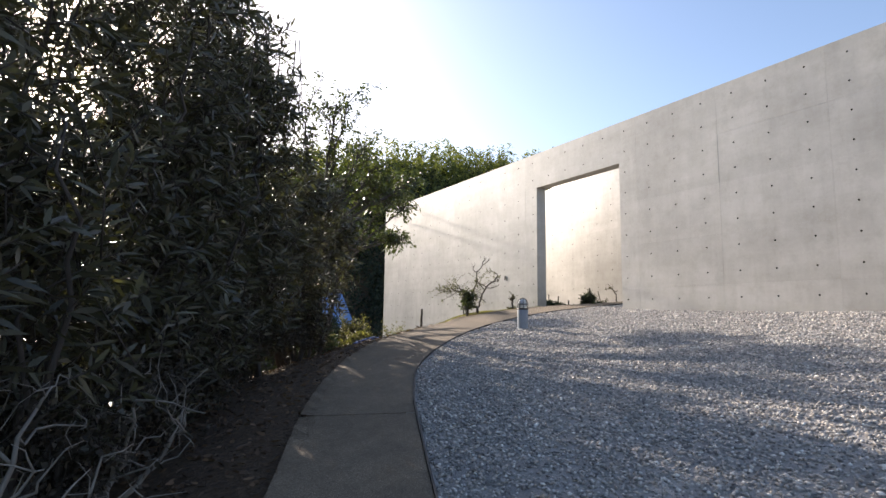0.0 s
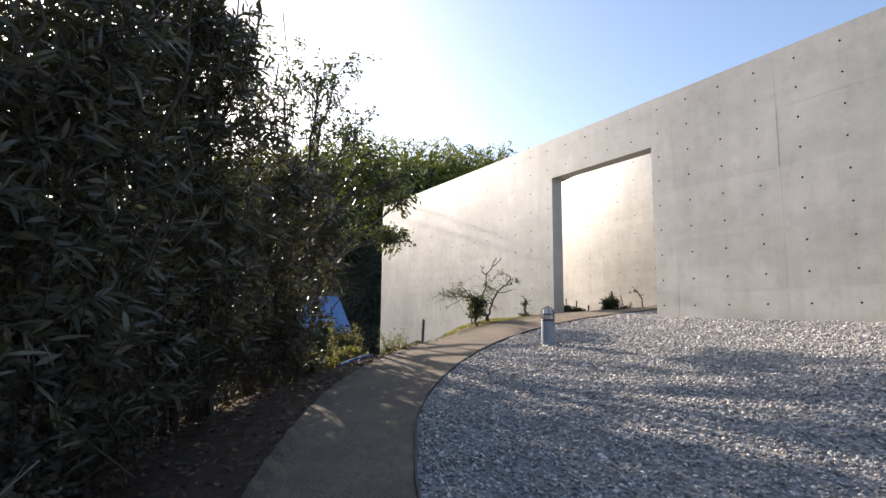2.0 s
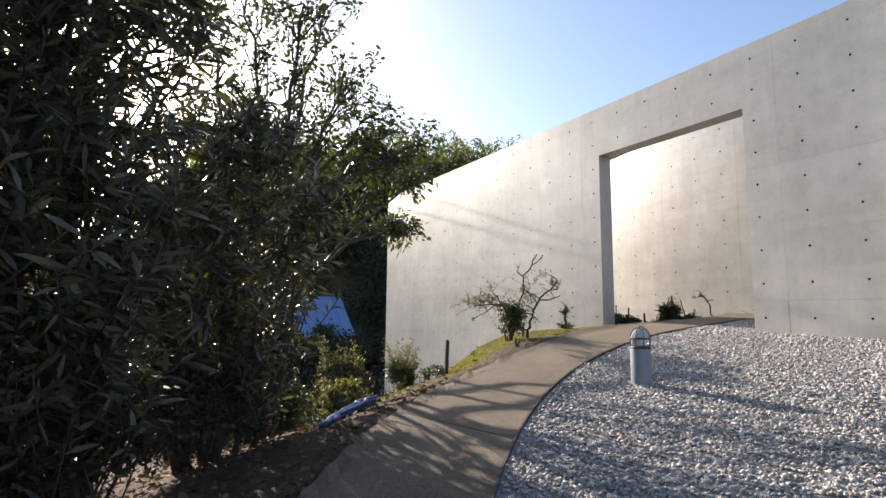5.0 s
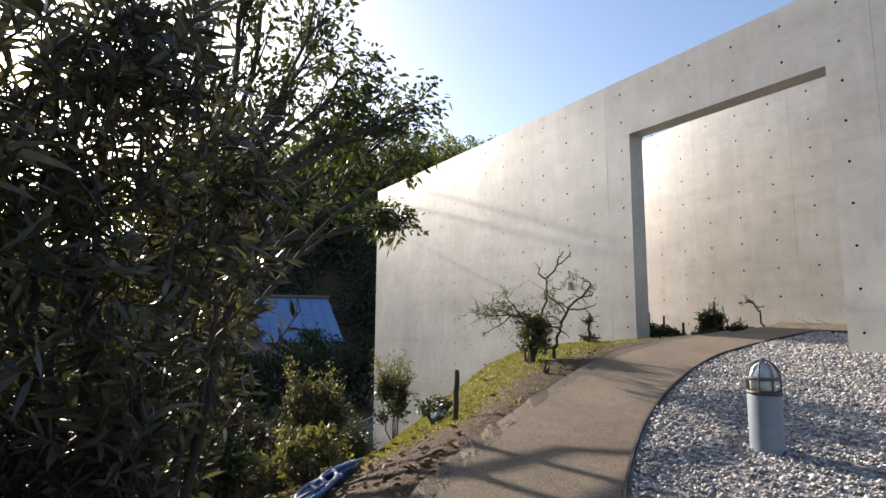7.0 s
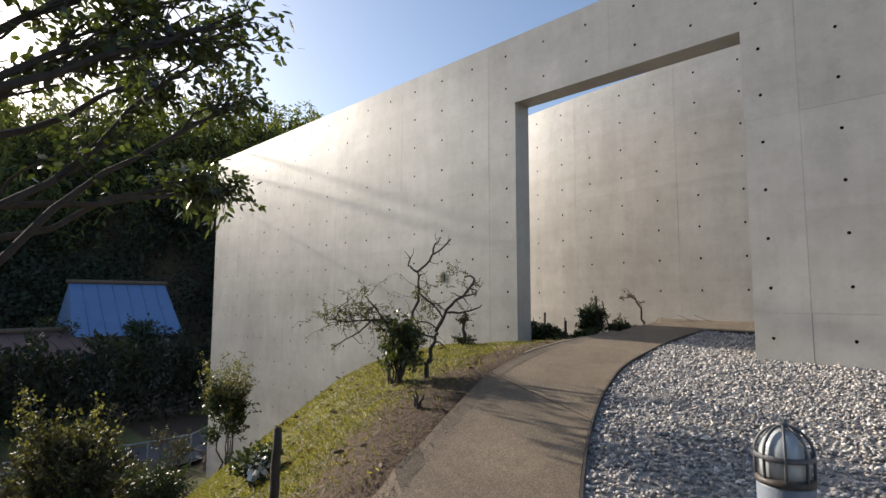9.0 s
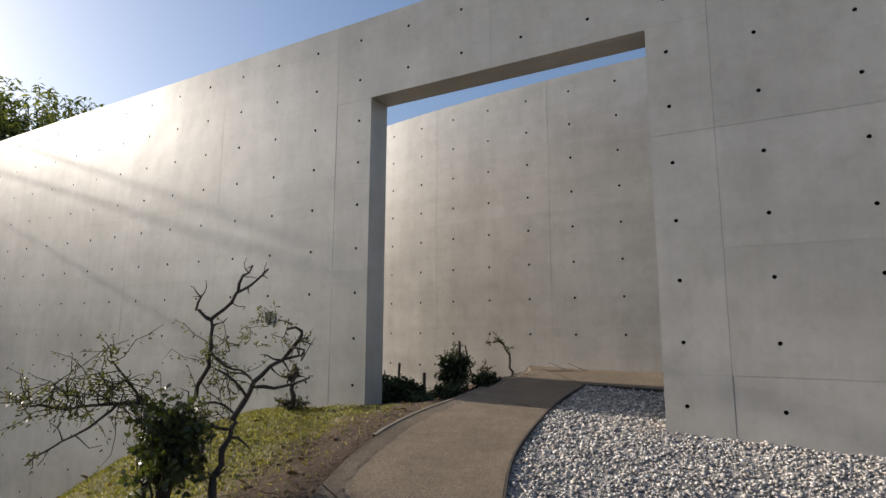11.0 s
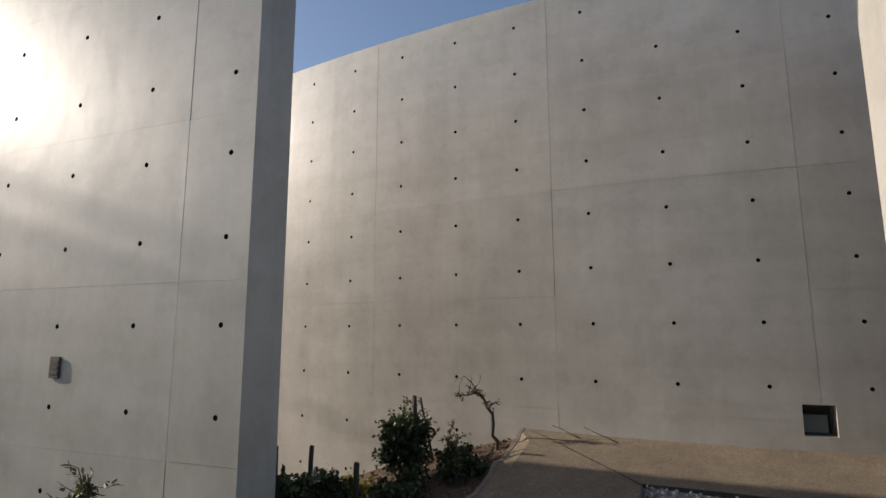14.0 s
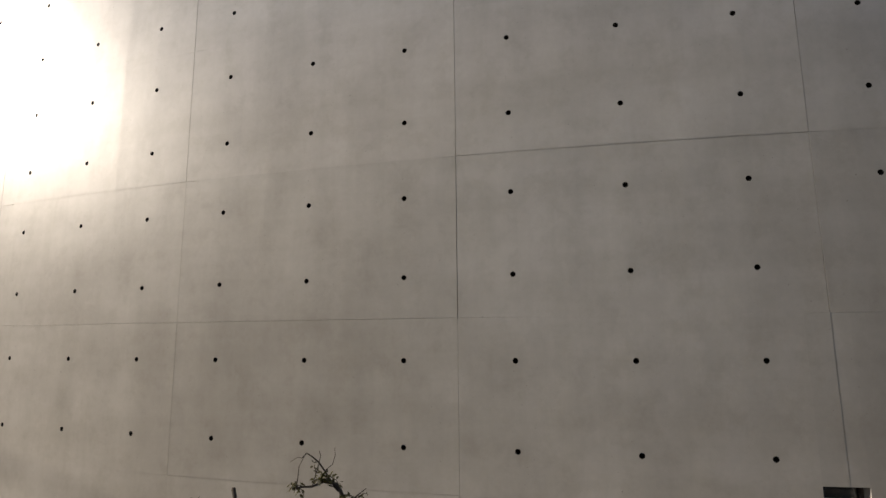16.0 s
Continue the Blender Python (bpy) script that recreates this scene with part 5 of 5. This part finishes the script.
yp = np.stack([grng.uniform(9.35, 11.4, 2600), grng.uniform(9.05, 10.6, 2600)], -1)
yp = yp[grng.random(len(yp)) < 0.5]
tagged(part("leaf_litter", leaf_mesh("leaf_litter", np.stack([yp[:, 0], yp[:, 1], height(yp[:, 0], yp[:, 1]) + 0.008], -1), grng.normal(size=(len(yp), 3)) * np.array((1, 1, 0.25)), grng.uniform(0.02, 0.05, len(yp)), 0.018, DRY_LEAF, grng, 0.05)), "brown fallen leaves in the courtyard bed", "leaves", kind="stuff")


# crumbs of soil spilt over the path's edge
crng = np.random.default_rng(17)
ck = crng.integers(4, len(LEFT) - 12, 14000)
cd = LEFT[ck + 1] - LEFT[ck]
cn = np.stack([-cd[:, 1], cd[:, 0]], -1) / np.linalg.norm(cd, axis=1, keepdims=True)
spill = crng.normal(size=14000) * 0.085 + 0.05 * np.sin(ck * 0.45) + 0.05
cp = LEFT[ck] + cd * crng.random((14000, 1)) + cn * np.maximum(spill, -0.09 - 0.05 * crng.random(14000))[:, None]
cs, _, _ = side(cp[:, 0], cp[:, 1], LEFT)
cz = height(cp[:, 0], cp[:, 1]) + np.where(cs < 0, LIFT, 0.0) + 0.002
crumb = crng.uniform(0.0025, 0.007, (14000, 1, 1)) * octa[None] * crng.uniform(0.6, 1.3, (14000, 6, 1)) * np.array((1, 1, 0.7))
cv = crumb + np.stack([cp[:, 0], cp[:, 1], cz], -1)[:, None]
cf = (np.arange(14000) * 6)[:, None, None] + tri[None, :4]
SOIL_CRUMB = two_tone("crumbled soil", (0.09, 0.065, 0.044), (0.2, 0.145, 0.1), 30, 2, 0.95)
tagged(part("soil_crumbs", mesh_of("soil_crumbs", cv.reshape(-1, 3), cf.reshape(-1, 3), SOIL_CRUMB)), "loose brown soil crumbs along the path edge", "soil", kind="stuff")

# ---- the valley ----
ASPHALT = two_tone("valley asphalt", (0.045, 0.045, 0.048), (0.08, 0.08, 0.085), 60, 1.5, 0.9)
BLUE_ROOF = two_tone("blue sheet roof", (0.085, 0.16, 0.315), (0.13, 0.23, 0.41), 8, 1.2, 0.55, 0.1, 0.01)
RED_ROOF = two_tone("rusty red roof", (0.07, 0.035, 0.03), (0.13, 0.065, 0.055), 14, 1.5, 0.7)
PLASTER = two_tone("dull plaster", (0.2, 0.18, 0.16), (0.3, 0.28, 0.25), 12, 1.5, 0.9)
RUST_TRIM = two_tone("brown ridge tin", (0.1, 0.065, 0.04), (0.18, 0.11, 0.07), 20, 3, 0.7)

rx = np.linspace(-14, 40, 80)
ry = np.array([20.4, 21.6, 22.9])
rv = [(x, y, ground_z(x, 21.6) + 0.14) for x in rx for y in ry] 
rf = [(i * 3 + k, (i + 1) * 3 + k, (i + 1) * 3 + k + 1, i * 3 + k + 1) for i in range(79) for k in range(2)]
tagged(part("road", mesh_of("road", rv, rf, ASPHALT)), "narrow grey asphalt lane in the valley", "road", kind="structure")

rail = thing("handrail", 6.0, 20.1, ground_z(6.0, 20.1), "thin grey metal handrail along the lane", "railing")
for k in range(9):
    px = k * 1.0 - 2.0
    dz = ground_z(6.0 + px, 20.1) - ground_z(6.0, 20.1)
    part("post", tube_mesh("post", [[((px, 0, dz - 0.1), 0.02), ((px, 0, dz + 0.85), 0.02)]], GREY_PAINT, 6), parent=rail)
part("rail", tube_mesh("rail", [[((k - 2.0, 0, ground_z(4.0 + k, 20.1) - ground_z(6.0, 20.1) + 0.86), 0.02) for k in range(9)]], GREY_PAINT, 6), parent=rail)


def house(name, cx, cy, half, deep, eave, ridge, hip, roof_mat, label, rz):
    """A plain house with a hipped sheet roof, a ridge cap, a door and windows."""
    z = ground_z(cx, cy) - 0.1
    ob = thing(name, cx, cy, z, label, "house", rz=rz)
    e, r = eave - z, ridge - z
    part("wall", box_mesh("wall", (-half + 0.4, -deep + 0.4, 0), (half - 0.4, deep - 0.4, e - 0.02), PLASTER), parent=ob)
    v = [(-half, -deep, e), (half, -deep, e), (half, deep, e), (-half, deep, e), (-half + hip, 0, r), (half - hip, 0, r)]
    roof = part("roof", mesh_of("roof", v, [(0, 1, 5, 4), (1, 2, 5), (2, 3, 4, 5), (3, 0, 4), (3, 2, 1, 0)], roof_mat), parent=ob)
    part("ridge_cap", tube_mesh("ridge_cap", [[((-half + hip - 0.1, 0, r + 0.05), 0.12), ((half - hip + 0.1, 0, r + 0.05), 0.12)]], RUST_TRIM, 6), parent=roof)
    n = int(half * 2 / 0.6)
    for k in range(1, n):
        x = -half + 2 * half * k / n
        xt = max(-half + hip, min(half - hip, x))
        u = 1.0 if abs(x) <= half - hip else (half - abs(x)) / hip
        part("roof_rib", tube_mesh("roof_rib", [[((x, -deep, e + 0.015), 0.02), ((x, -deep + deep * u, e + (r - e) * u + 0.015), 0.02)]], roof_mat, 4), parent=roof)
    for k in (-0.5, 0.45):
        w = part("window", box_mesh("window", (k * half - 0.5, -deep + 0.36, e - 1.5), (k * half + 0.5, -deep + 0.4, e - 0.5), EDGING), parent=ob)
    part("door", box_mesh("door", (-0.45, -deep + 0.35, 0), (0.45, -deep + 0.4, min(2.0, e - 0.3)), WOOD), parent=ob)
    return ob


house("house", 11.6, 36.9, 2.25, 3.2, 0.65, 3.1, 0.12, BLUE_ROOF, "low house with a gabled blue sheet roof behind a hedge", -4)
house("house", 5.9, 31.2, 3.0, 2.2, 0.25, 1.05, 0.5, RED_ROOF, "low shed with a rusty red roof beside the hedge", 8)
bush("garden_tree", 11.2, 31.3, 0.75, 0.7, 4.0, 71, DARK_LEAF, "small dark garden tree in front of the house", 5200, 0.14, 0.06, simple=True)
bush("garden_tree", 8.2, 31.6, 0.8, 0.7, 3.7, 72, DARK_LEAF, "small dark garden tree beside the shed", 4200, 0.14, 0.06, simple=True)

# dark wood at the foot of the hill
wrng = np.random.default_rng(55)
wood = []
for i in range(300):
    x, y = (wrng.uniform(6, 50) if i % 4 else wrng.uniform(-35, 60)), wrng.uniform(40.0, 56)
    z, h = ground_z(x, y), wrng.uniform(3.0, 6.0)
    wood.append(np.array((x, y, z + h * 0.55)) + ball(wrng, 320) * np.array((1.7, 1.7, h * 0.5)))
far_leaves("hillside_wood", np.concatenate(wood), wrng, 0.34, 0.17, HEDGE_LEAF, "dark evergreen wood at the foot of the hill", "trees", 0.2, 0.3)

# cables overhead, whose shadows cross the wall
CABLE = two_tone("black cable", (0.015, 0.015, 0.015), (0.035, 0.035, 0.035), 20, 3, 0.6)
for (ya, za), (yb, zb) in (((17.19, 5.51), (10.46, 3.29)), ((17.15, 4.95), (9.98, 2.91)), ((17.36, 4.17), (13.78, 2.86))):
    k1 = 10.0
    k2 = k1 + (za - zb) / SUN_DIR.z
    a = np.array((FRONT_X, ya, za)) + np.array(SUN_DIR) * k1
    b = np.array((FRONT_X, yb, zb)) + np.array(SUN_DIR) * k2
    d = (b - a) / np.linalg.norm(b - a)
    line = [(a + d * s, 0.0145) for s in np.linspace(-6, 14, 12)]
    tagged(part("power_cable", tube_mesh("power_cable", [line], CABLE, 6)), "black overhead cable across the valley", "cable", "overhead cables")
